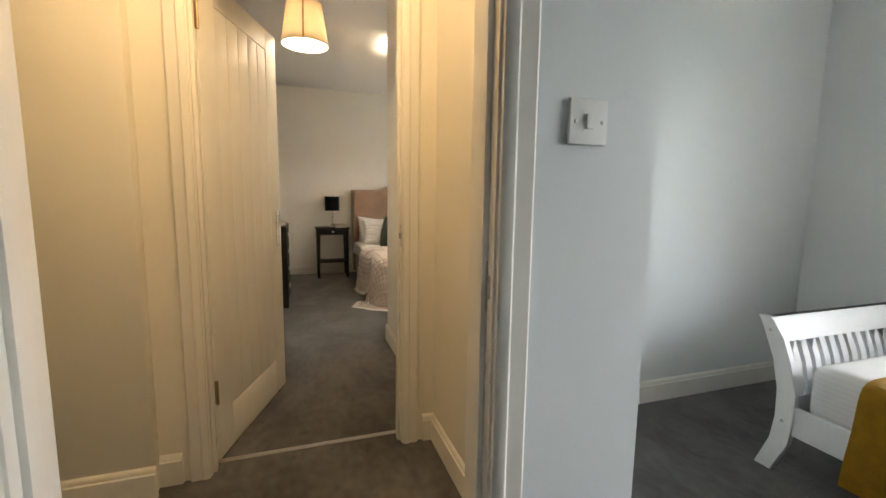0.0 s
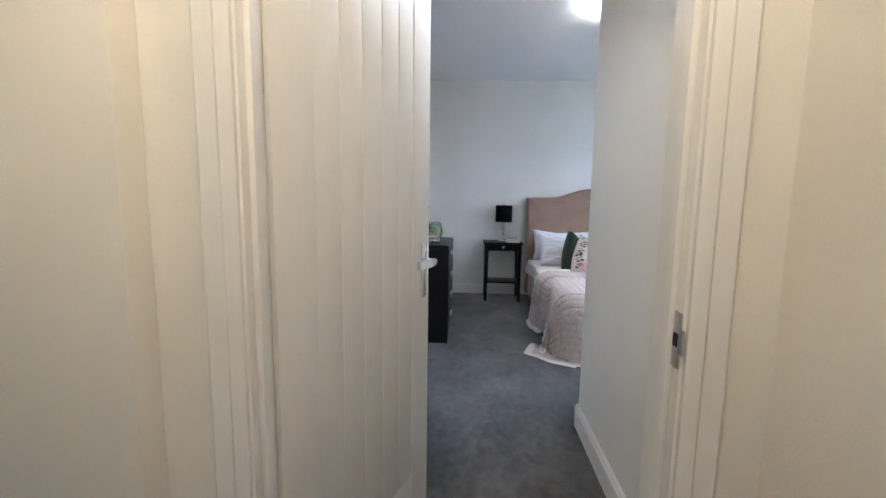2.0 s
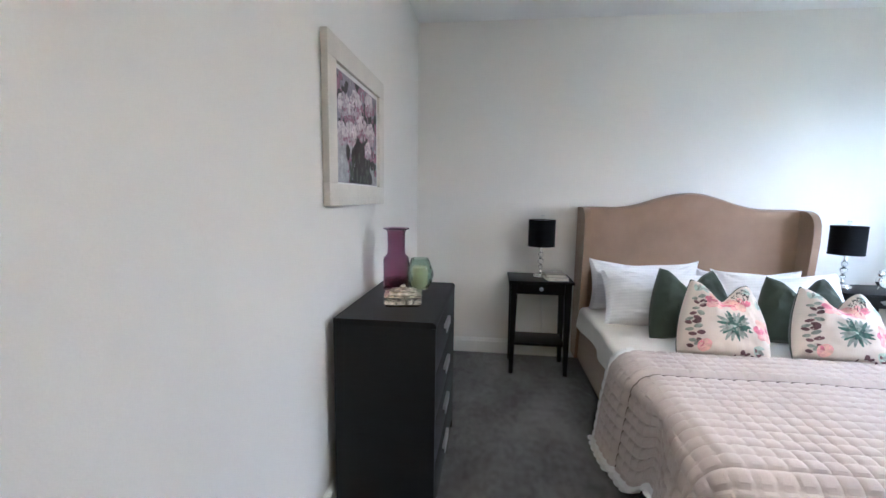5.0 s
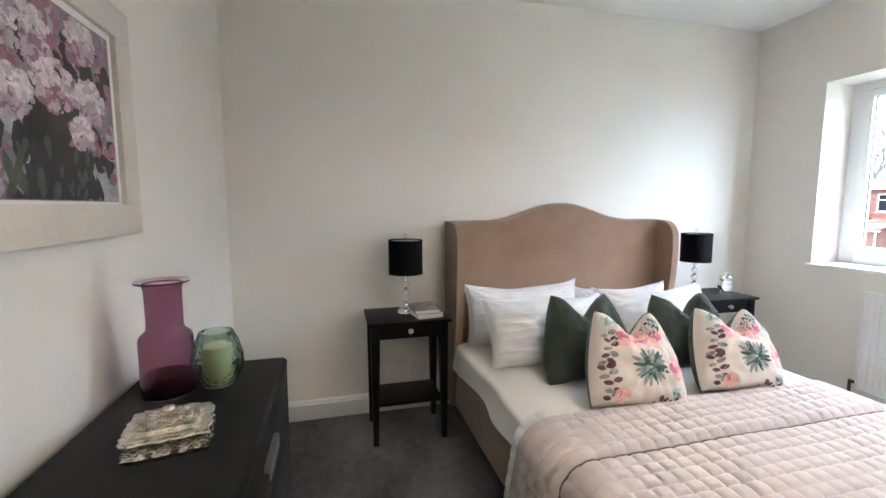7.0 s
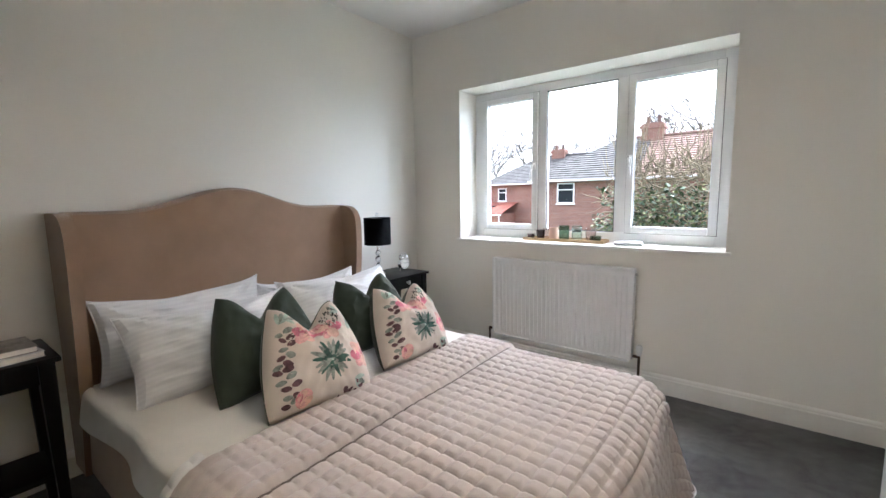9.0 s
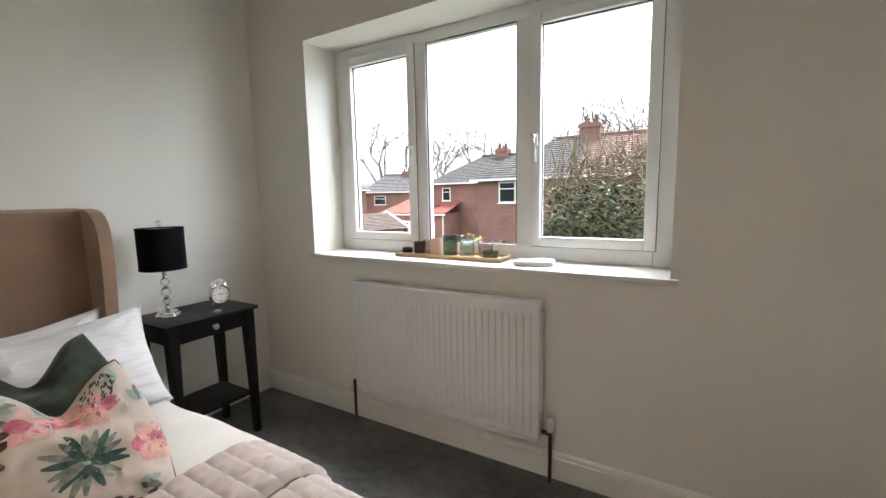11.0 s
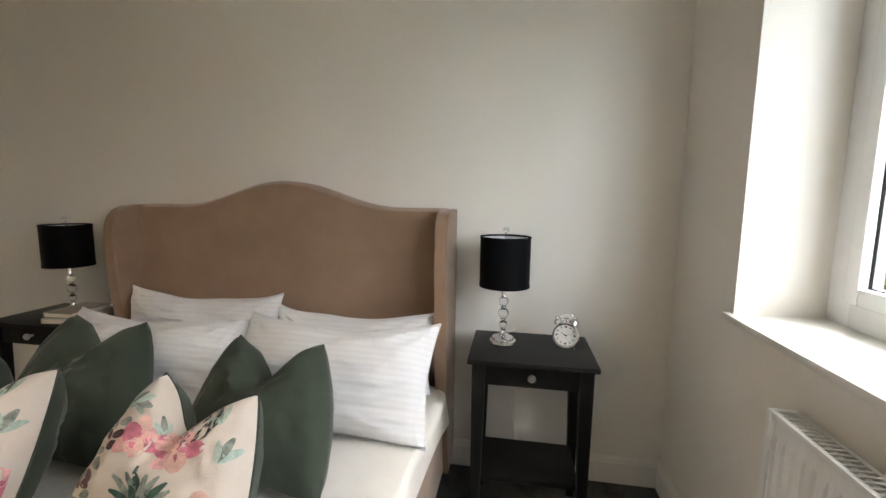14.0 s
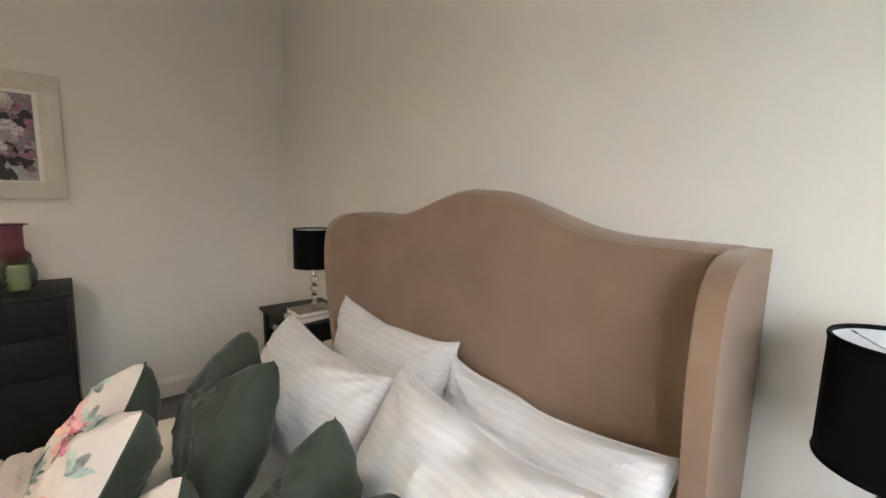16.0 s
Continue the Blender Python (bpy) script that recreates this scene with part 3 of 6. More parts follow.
QW = BX1 - BX0
QLEN = QH - BY0 + QF
quilt = thing("quilt", pose(2.05, 5.95, 0), "greige quilted bedspread turned back and trailing on the carpet", "bedspread")
bm = bmesh.new()
quilt_grid(bm, -QL, QW + QR, 0.0, QLEN)
part("quilted_top", bm, QUILT, quilt)
bm = bmesh.new()
E_ = 0.055
quilt_grid(bm, -QL - E_, -QL, 0.0, QLEN + E_)
quilt_grid(bm, QW + QR, QW + QR + E_, 0.0, QLEN + E_)
quilt_grid(bm, -QL, QW + QR, QLEN, QLEN + E_)
quilt_grid(bm, -QL - E_, 0.06, -E_, 0.0)
part("border", bm, HEM, quilt, "plain white turned border")
bm = bmesh.new()
tube(bm, [quilt_point(-QL + (QW + QL + QR) * i / 120, 0.0) + Vector((0, 0, -0.006)) for i in range(121)], 0.009, 6)
part("edge_binding", bm, QUILT, quilt)
# dark taupe tube paints in the shadow line below the turned-back band
FOLD_SHADE = material("taupe_fold_shade", (0.19, 0.155, 0.14), rough=0.9, vary=0.2, scale=30, grain=200)
bm = bmesh.new()
tube(bm, [quilt_point(-QL + 0.002 + (QW + QL + QR - 0.004) * i / 240, 0.268) + Vector((0, 0, 0.002)) for i in range(241)], 0.0045, 6)
part("piping", bm, FOLD_SHADE, quilt, "taupe tube darkening the shaded line under the turned edge")


# ---- pillows and cushions ----
def soft_form(w, h, t, u, v, side, chop, seed, corner=0.07):
    """A stuffed form; one with a chopped top draws its two top corners together."""
    cu, cv = math.cos(u * math.pi / 2), math.cos(v * math.pi / 2)
    side_in = -0.03 if chop > 0.05 else corner
    x = w / 2 * u * (1 - side_in * max(0, cv) ** 0.8)
    z = h / 2 * v * (1 - corner * max(0, cu) ** 0.8)
    if chop > 0.05:
        x *= 1 - 0.36 * ((v + 1) / 2) ** 1.8
    th = t / 2 * (max(0.0, (1 - u * u)) * max(0.0, (1 - v * v))) ** 0.36
    up = max(0.0, v) ** 1.3
    g = math.exp(-(u / 0.50) ** 2)
    z -= chop * g * up
    th *= 1 - 0.45 * math.exp(-(u / 0.20) ** 2) * up * (1 if chop > 0 else 0)
    wr = noise.noise(Vector((u * 2.3 + seed, v * 2.3, seed * 1.7))) + 0.5 * noise.noise(Vector((u * 5 + seed, v * 5, seed)))
    edge = (1 - u * u) * (1 - v * v)
    th += 0.013 * wr * min(1.0, edge * 4)
    th += 0.006 * math.sin(9 * (abs(u) - abs(v)) + seed) * (abs(u * v)) ** 1.5 * min(1.0, edge * 6)
    if chop < 0.05:
        z += 0.022 * abs(u) ** 5 * up
        th += 0.008 * math.sin(13 * math.atan2(1.02 - v, 1.02 - abs(u)) + seed * 3) * math.exp(-(((1 - abs(u)) ** 2 + (1 - v) ** 2) / 0.35)) * min(1.0, edge * 9)
        crease = 1 - abs(noise.noise(Vector((u * 2.2 + v * 1.6 + seed, v * 3.4 - u, seed * 2.3)))) * 2.4
        th += (0.010 * max(0.0, crease) ** 1.6 - 0.004) * min(1.0, edge * 3)
    else:
        crease = 1 - abs(noise.noise(Vector((u * 3.0 + seed, v * 2.0 + abs(u) * 2.5, seed * 1.3)))) * 3.0
        th += 0.006 * max(0.0, crease) ** 2 * min(1.0, edge * 3)
    z += 0.008 * noise.noise(Vector((u * 2 + seed, v, 9.0)))
    return Vector((x, side * th, z + h / 2))


def soft_mesh(bm, w, h, t, chop, seed, sides=(-1, 1), n=40):
    for side in sides:
        grid(bm, [[soft_form(w, h, t, -1 + 2 * i / n, -1 + 2 * j / n, side, chop, seed) for i in range(n + 1)] for j in range(n + 1)])
    bmesh.ops.remove_doubles(bm, verts=bm.verts, dist=0.0005)
    return bm


def pillow(x, y, z, lean, turn, w, h, t, seed, label):
    ob = solid("pillow", soft_mesh(bmesh.new(), w, h, t, 0.012, seed), STRIPE, label, "pillow", group="white pillows on the bed", m=pose(x, y, z, -lean, 0, turn))
    bm = bmesh.new()
    for u0, u1, v0, v1 in ((-1, 1, 1, 1), (-1, 1, -1, -1), (-1, -1, -1, 1), (1, 1, -1, 1)):
        tube(bm, [soft_form(w, h, t, u0 + (u1 - u0) * k / 24, v0 + (v1 - v0) * k / 24, 1, 0.012, seed) for k in range(25)], 0.0035, 5)
    part("seam", bm, STRIPE, ob)
    return ob


PZ = MT + 0.014
pillow(1.715, 6.78, PZ, 12, 0, 0.76, 0.350, 0.19, 1.0, "white striped cotton pillow propped against the headboard")
pillow(2.418, 6.78, PZ, 12, -1, 0.70, 0.305, 0.19, 2.0, "white striped cotton pillow propped against the headboard")
pillow(1.735, 6.42, PZ - 0.01, 30, 1, 0.76, 0.365, 0.27, 3.0, "white striped cotton pillow leaning on another pillow")
pillow(2.45, 6.44, PZ - 0.01, 30, -2, 0.75, 0.385, 0.27, 4.0, "white striped cotton pillow leaning on another pillow")


def green_cushion(x, y, lean, turn, seed, h):
    ob = solid("green_cushion", soft_mesh(bmesh.new(), 0.46, h, 0.20, 0.11, seed), GREEN, "plain dark green velvet cushion with a dented top", "cushion", group="green cushions", m=pose(x, y, PZ - 0.005, -lean, 0, turn))
    return ob


green_cushion(1.775, 6.15, 26, -4, 5.0, 0.435)
green_cushion(2.375, 6.16, 26, -6, 6.0, 0.405)

PRINTS = {
    "pink": material("pink_print", (0.72, 0.22, 0.30), rough=0.85, vary=0.25, scale=40, grain=300),
    "coral": material("coral_print", (0.80, 0.43, 0.42), rough=0.85, vary=0.2, scale=40, grain=300),
    "teal": material("teal_print", (0.065, 0.135, 0.11), rough=0.85, vary=0.3, scale=50, grain=300),
    "grey_green": material("grey_green_print", (0.30, 0.33, 0.29), rough=0.85, vary=0.3, scale=50, grain=300),
    "mint": material("mint_print", (0.46, 0.56, 0.49), rough=0.85, vary=0.2, scale=30, grain=300),
    "plum": material("plum_print", (0.16, 0.08, 0.09), rough=0.85, vary=0.3, scale=40, grain=300),
    "blush": material("blush_print", (0.80, 0.50, 0.42), rough=0.85, vary=0.15, scale=30, grain=300),
    "ink": material("ink_print", (0.05, 0.05, 0.05), rough=0.85, vary=0.2, scale=40, grain=300),
}


def petal(cu, cv, angle, length, width, n=5, start=0.0):
    """Outline strip of one painted petal in cushion units."""
    ca, sa = math.cos(angle), math.sin(angle)
    out = []
    for i in range(n + 1):
        t = i / n
        w = width * (math.sin(math.pi * (0.08 + 0.84 * t)) ** 0.8)
        d = start + length * t
        out.append(((cu + ca * d - sa * w, cv + sa * d + ca * w), (cu + ca * d, cv + sa * d), (cu + ca * d + sa * w, cv + sa * d - ca * w)))
    return out


def floral_cushion(x, y, lean, turn, seed, h):
    w, t, chop = 0.42, 0.20, 0.10
    m = pose(x, y, PZ + 0.006, -lean, 4, turn)
    c = thing("floral_cushion", m, "cream cushion with a painted flower print and a green back", "cushion", group="floral cushions")
    part("front", soft_mesh(bmesh.new(), w, h, t, chop, seed, (-1,)), CREAM, c, "cream cotton front with a floral print")
    part("back", soft_mesh(bmesh.new(), w, h, t, chop, seed, (1,)), GREEN, c, "plain green velvet back")
    rnd = random.Random(7)
    names = list(PRINTS)
    level = [0]

    def printed(name, strips):
        """One printed motif: strips of (colour, outline) laid on the cloth."""
        bm = bmesh.new()
        for i, (colour, strip) in enumerate(strips):
            level[0] += 1
            off = Vector((0, -0.0010 - 0.00035 * (i % 6) - 0.00001 * (level[0] % 40), 0))
            before = len(bm.faces)
            grid(bm, [[soft_form(w, h, t, max(-0.985, min(0.985, u)), max(-0.985, min(0.985, v)), -1, chop, seed) + off for u, v in line] for line in strip])
            bm.faces.ensure_lookup_table()
            for f in bm.faces[before:]:
                f.material_index = names.index(colour)
        return part(name, bm, [PRINTS[k] for k in names], c)

    def flower(cu, cv, r, n, width, colours, start=0.0):
        return [(colours[k % len(colours)], petal(cu, cv, 2 * math.pi * k / n + rnd.uniform(-0.1, 0.1), r * rnd.uniform(0.82, 1.1), width, start=start)) for k in range(n)]

    printed("printed_flower", flower(0.12, -0.26, 0.42, 19, 0.044, ("teal", "grey_green", "grey_green")) + flower(0.12, -0.26, 0.22, 11, 0.045, ("teal",)) + flower(0.12, -0.26, 0.05, 7, 0.03, ("mint",)))
    for cu, cv, r in ((-0.30, 0.46, 0.32), (0.26, 0.46, 0.34), (0.80, -0.28, 0.32), (-0.48, -0.82, 0.16), (0.05, 0.72, 0.22)):
        printed("printed_flower", flower(cu, cv, r, 6, 0.12, ("pink", "coral", "blush")) + flower(cu, cv, r * 0.5, 5, 0.06, ("pink",)))
    sprig = []
    for k in range(10):
        a, b = -0.72 + 0.06 * math.sin(k), 0.45 - 0.14 * k
        sprig.append(("plum" if k % 3 else "grey_green", petal(a, b, rnd.uniform(-0.6, 0.6), 0.19, 0.058)))
        sprig.append(("plum" if k % 2 else "grey_green", petal(a, b - 0.05, math.pi - rnd.uniform(-0.5, 0.5), 0.15, 0.046)))
    for one in sprig:
        printed("printed_leaf", [one])
    seeds = [("ink", petal(0.45 + rnd.uniform(-0.22, 0.22), 0.72 + rnd.uniform(-0.18, 0.18), rnd.uniform(0.6, 1.4), 0.06, 0.014, 2)) for _ in range(60)]
    seeds += [("plum", petal(rnd.uniform(0.1, 0.85), -0.88 + rnd.uniform(-0.06, 0.06), rnd.uniform(0, 6), 0.09, 0.03, 2)) for _ in range(14)]
    tagged(printed("printed_seeds", seeds), kind="stuff")
    for cu, cv, a in ((-0.72, 0.72, 0.4), (-0.82, 0.62, 1.2), (0.72, 0.70, 2.0), (0.80, 0.30, 1.2), (-0.1, 0.75, 2.6), (0.55, -0.72, -0.5)):
        printed("printed_leaf", [("mint" if q else "grey_green", petal(cu, cv, a + 0.55 * q, 0.26 - 0.04 * abs(q), 0.045)) for q in (-1, 0, 1)])
    bm = bmesh.new()
    tube(bm, [soft_form(w, h, t, -1 + 2 * k / 40, 1, 1, chop, seed) for k in range(41)], 0.003, 5)
    for u in (-1, 1):
        tube(bm, [soft_form(w, h, t, u, -1 + 2 * k / 40, 1, chop, seed) for k in range(41)], 0.003, 5)
    part("piping", bm, GREEN, c)
    return c


floral_cushion(1.785, 5.855, 30, -7, 7.0, 0.41)
floral_cushion(2.335, 5.865, 30, -6, 8.0, 0.39)


# ---- bedside tables ----
def bedside(m, label):
    b = thing("bedside_table", m, label, "bedside table", group="pair of bedside tables")
    part("tabletop", boxes([(-0.23, -0.175, 0.682, 0.23, 0.175, 0.700)], 0.003), BLACKWOOD, b)
    part("apron", boxes([(-0.175, 0.125, 0.595, 0.175, 0.140, 0.682), (-0.195, -0.11, 0.595, -0.180, 0.11, 0.682), (0.180, -0.11, 0.595, 0.195, 0.11, 0.682)], 0.001), BLACKWOOD, b)
    dr = part("drawer_front", boxes([(-0.168, -0.147, 0.600, 0.168, -0.130, 0.680)], 0.002), BLACKWOOD, b)
    bm = bmesh.new()
    lathe(bm, [(0.0, 0.0), (0.006, 0.0), (0.006, 0.012), (0.012, 0.018), (0.015, 0.025), (0.011, 0.032), (0.0, 0.034)], 20, pose(0, -0.147, 0.645, 90, 0, 0))
    part("knob", bm, STEEL, dr, "round brushed nickel drawer knob")
    for sx in (-1, 1):
        for sy in (-1, 1):
            bm = bmesh.new()
            top, bot = 0.0235, 0.015
            cx0, cy0, cx1, cy1 = sx * 0.195, sy * 0.140, sx * 0.190, sy * 0.137
            vs = []
            for z, r, cx, cy in ((0.0, bot, cx0, cy0), (0.58, top, cx1, cy1), (0.682, top, cx1, cy1)):
                vs.append([bm.verts.new((cx + a * r, cy + c * r, z)) for a, c in ((-1, -1), (1, -1), (1, 1), (-1, 1))])
            for a, c in zip(vs, vs[1:]):
                for k in range(4):
                    bm.faces.new((a[k], a[(k + 1) % 4], c[(k + 1) % 4], c[k]))
            bm.faces.new(vs[0][::-1])
            bm.faces.new(vs[-1])
            bmesh.ops.bevel(bm, geom=list(bm.edges), offset=0.0015, segments=1, affect="EDGES")
            part("leg", bm, BLACKWOOD, b)
    part("shelf", boxes([(-0.185, -0.13, 0.212, 0.185, 0.13, 0.232)], 0.002), BLACKWOOD, b)
    return b


NL, NR = (0.977, 6.83), (3.155, 6.825)
bedside(pose(*NL, 0), "black-brown wooden bedside table with one drawer and a low shelf")
bedside(pose(*NR, 0), "black-brown wooden bedside table with one drawer and a low shelf")


def table_lamp(m):
    t = thing("table_lamp", m, "small table lamp with crystal stem and black drum shade", "lamp", group="pair of bedside lamps")
    bm = bmesh.new()
    lathe(bm, [(0.0, 0.0), (0.052, 0.0), (0.054, 0.004), (0.052, 0.012), (0.044, 0.016), (0.042, 0.024), (0.022, 0.032), (0.012, 0.040), (0.009, 0.052), (0.0, 0.052)], 32)
    part("base", bm, CHROME, t, "round stepped chrome base")
    z = 0.052
    for r in (0.017, 0.022, 0.020):
        bm = bmesh.new()
        lathe(bm, [(0.005, z), (0.012, z + 0.003), (0.012, z + 0.006), (0.005, z + 0.008)], 20)
        part("collar", bm, CHROME, t)
        bm = bmesh.new()
        bmesh.ops.create_icosphere(bm, subdivisions=2, radius=r, matrix=Matrix.Translation((0, 0, z + 0.008 + r * 0.95)))
        part("crystal_ball", bm, CRYSTAL, t, "faceted clear crystal ball", smooth=False)
        z += 0.008 + 1.9 * r
    bm = bmesh.new()
    lathe(bm, [(0.005, z), (0.011, z + 0.003), (0.009, z + 0.01), (0.009, z + 0.06), (0.014, z + 0.065), (0.014, z + 0.10), (0.004, z + 0.105), (0.003, 0.445), (0.0, 0.445)], 20)
    part("stem", bm, CHROME, t)
    S0, S1, R = 0.235, 0.425, 0.098
    bm = bmesh.new()
    lathe(bm, [(R, S0), (R, S1), (R - 0.002, S1), (R - 0.002, S0), (R, S0)], 48)
    sh = part("shade", bm, BLACKSHADE, t, "black satin drum shade")
    bm = bmesh.new()
    lathe(bm, [(R - 0.003, S0 + 0.002), (R - 0.003, S1 - 0.002)], 48)
    part("liner", bm, LINER, sh, "pale silver shade lining")
    for zz in (S0, S1):
        bm = bmesh.new()
        lathe(bm, [(R + 0.001, zz - 0.004), (R + 0.002, zz), (R + 0.001, zz + 0.004), (R - 0.004, zz + 0.003), (R - 0.004, zz - 0.003), (R + 0.001, zz - 0.004)], 48)
        part("trim_band", bm, BLACKSHADE, sh)
    bm = bmesh.new()
    for k in range(3):
        a = 2 * math.pi * k / 3 + 0.4
        tube(bm, [(0, 0, S1 - 0.022), (R * 0.5 * math.cos(a), R * 0.5 * math.sin(a), S1 - 0.018), ((R - 0.003) * math.cos(a), (R - 0.003) * math.sin(a), S1 - 0.006)], 0.0016, 6)
    part("spider", bm, CHROME, t)
    bm = bmesh.new()
    bmesh.ops.create_icosphere(bm, subdivisions=3, radius=0.0125, matrix=Matrix.Translation((0, 0, 0.453)))
    part("finial", bm, CRYSTAL, t, "clear crystal ball finial")
    bm = bmesh.new()
    tube(bm, [(0, 0.05, 0.006), (0.02, 0.12, 0.004), (0.05, 0.190, 0.002), (0.055, 0.205, -0.08), (0.05, 0.22, -0.3), (0.06, 0.215, -0.55), (0.03, 0.21, -0.685)], 0.0025, 6)
    part("cable", bm, WHITE, t, "thin clear white mains cable")
    return t


table_lamp(pose(0.985, 6.86, 0.70))
table_lamp(pose(3.045, 6.86, 0.70))

# alarm clock
clock = thing("alarm_clock", pose(3.285, 6.83, 0.70, 0, 0, -8), "twin bell chrome alarm clock with a pale dial", "clock")
CR, CZ0 = 0.047, 0.062
DIAL = material("clock_dial", (0.72, 0.70, 0.66), rough=0.4, vary=0.03)
INK = material("clock_ink", (0.02, 0.02, 0.02), rough=0.6, vary=0.1)
FACE = pose(0, 0, CZ0, 90, 0, 0)
bm = bmesh.new()
lathe(bm, [(0.0, -0.022), (CR - 0.006, -0.022), (CR, -0.014), (CR, 0.016), (CR + 0.003, 0.020), (CR + 0.001, 0.025), (CR - 0.005, 0.024), (CR - 0.006, 0.019)], 40, FACE)
case = part("case", bm, CHROME, clock, "polished chrome case")
bm = bmesh.new()
lathe(bm, [(0.0, 0.019), (CR - 0.006, 0.019)], 40, FACE)
part("dial", bm, DIAL, clock, "pale dial")
bm = bmesh.new()
for k in range(12):
    a = math.pi / 6 * k
    lathe(bm, [(0.0, 0.0205), (0.0028 if k % 3 else 0.0042, 0.0200)], 8, FACE @ Matrix.Translation((0.033 * math.cos(a), 0.033 * math.sin(a), 0)))
part("hour_mark", bm, INK, clock)
for ang, ln, wd in ((150, 0.021, 0.0016), (12, 0.030, 0.0012), (-75, 0.016, 0.0006)):
    bm = bmesh.new()
    c, s = math.cos(radians(ang)), math.sin(radians(ang))
    q = [FACE @ Vector(p) for p in ((-s * wd - c * 0.005, c * wd - s * 0.005, 0.0215), (s * wd - c * 0.005, -c * wd - s * 0.005, 0.0215), (c * ln + s * wd * 0.4, s * ln - c * wd * 0.4, 0.0215), (c * ln - s * wd * 0.4, s * ln + c * wd * 0.4, 0.0215))]
    vv = [bm.verts.new(p) for p in q]
    bm.faces.new(vv)
    part("hand_pointer", bm, INK, clock)
for s in (-1, 1):
    bm = bmesh.new()
    lathe(bm, [(0.0, 0.018), (0.008, 0.017), (0.016, 0.011), (0.0205, 0.002), (0.0215, 0.0), (0.0195, 0.0005), (0.0, 0.009)], 24, pose(s * 0.027, 0, CZ0 + 0.044, 0, s * 26, 0))
    bell = part("bell", bm, CHROME, clock)
    bm = bmesh.new()
    lathe(bm, [(0.0, 0.026), (0.004, 0.024), (0.004, 0.018), (0.003, 0.016), (0.003, -0.004)], 12, pose(s * 0.027, 0, CZ0 + 0.044, 0, s * 26, 0))
    part("bell_stud", bm, CHROME, bell)
    bm = bmesh.new()
    tube(bm, [(s * 0.024, 0, CZ0 - 0.036), (s * 0.034, 0, 0.0)], [0.004, 0.003], 10)
    part("leg", bm, CHROME, clock)
bm = bmesh.new()
tube(bm, [(0.030 * math.cos(a), 0, CZ0 + 0.055 + 0.026 * math.sin(a)) for a in [math.pi * k / 16 for k in range(17)]], 0.0022, 8)
part("carry_handle", bm, CHROME, clock)
bm = bmesh.new()
tube(bm, [(0, 0, CZ0 + 0.045), (0, 0, CZ0 + 0.060)], 0.0018, 6)
box(bm, -0.010, -0.003, CZ0 + 0.058, 0.010, 0.003, CZ0 + 0.066, bevel=0.001)
part("hammer", bm, CHROME, clock)

# books on the other table
PAPER = material("book_pages", (0.72, 0.66, 0.56), rough=0.9, vary=0.08, scale=60, grain=400, stretch=(1, 1, 12))
COVER = material("dark_photo_cover", (0.10, 0.075, 0.055), rough=0.35, second=(0.34, 0.29, 0.23), scale=16, grain=60)
COVER2 = material("pale_cover", (0.62, 0.58, 0.52), rough=0.45, vary=0.1, scale=20)
for k, (dx, dy, rz, w, d, z, cov, lab) in enumerate(((1.085, 6.795, 8, 0.150, 0.20, 0.700, COVER2, "closed paperback book with a pale cover"), (1.080, 6.805, 2, 0.145, 0.195, 0.7225, COVER, "closed book with a dark photograph on its cover"))):
    bk = thing("book", pose(dx, dy, z, 0, 0, rz), lab, "book", group="books on the bedside table")
    part("pages", boxes([(-w / 2 + 0.004, -d / 2 + 0.003, 0.002, w / 2 - 0.003, d / 2 - 0.003, 0.020)], 0.001), PAPER, bk)
    part("cover", boxes([(-w / 2, -d / 2, 0.020, w / 2, d / 2, 0.0222), (-w / 2, -d / 2, 0, w / 2, d / 2, 0.002), (-w / 2, -d / 2, 0.002, -w / 2 + 0.003, d / 2, 0.020)], 0.0005), cov, bk)

# ---- chest of drawers ----
chest = thing("chest_of_drawers", pose(0, 0, 0), "black-brown four drawer chest with brushed metal pulls", "chest of drawers")
KX0, KX1, KY0, KY1, KZ = 0.032, 0.428, 5.165, 5.907, 0.823
for nm, rr in (("side_panel", (KX0, KY0, 0.0, KX1 - 0.002, KY0 + 0.018, KZ - 0.025)), ("side_panel", (KX0, KY1 - 0.018, 0.0, KX1 - 0.002, KY1, KZ - 0.025)), ("back_panel", (KX0, KY0 + 0.018, 0.0, KX0 + 0.012, KY1 - 0.018, KZ - 0.025))):
    part(nm, boxes([rr], 0.001), CHESTWOOD, chest)
bm = bmesh.new()
prism(bm, [(KX0, KZ - 0.025), (KX1 - 0.020, KZ - 0.025), (KX1, KZ - 0.022), (KX1, KZ - 0.014), (KX1 - 0.004, KZ - 0.006), (KX1 - 0.014, KZ), (KX0, KZ)], KY0, KY1)
part("top", bm, CHESTWOOD, chest)
for k in range(4):
    z0 = 0.055 + k * 0.186
    dr = part("drawer", boxes([(KX1 - 0.020, KY0 + 0.020, z0, KX1 - 0.002, KY1 - 0.020, z0 + 0.183)], 0.002), CHESTWOOD, chest)
    for yy in ((KY0 + KY1) / 2 - 0.03,):
        pl = part("pull", boxes([(KX1 - 0.002, yy - 0.075, z0 + 0.105, KX1 + 0.010, yy + 0.075, z0 + 0.122), (KX1 + 0.008, yy - 0.075, z0 + 0.085, KX1 + 0.012, yy + 0.075, z0 + 0.122)], 0.002), STEEL, dr, "flat brushed metal pull")
part("plinth", boxes([(KX0 + 0.02, KY0 + 0.018, 0.0, KX1 - 0.03, KY1 - 0.018, 0.055)]), CHESTWOOD, chest)

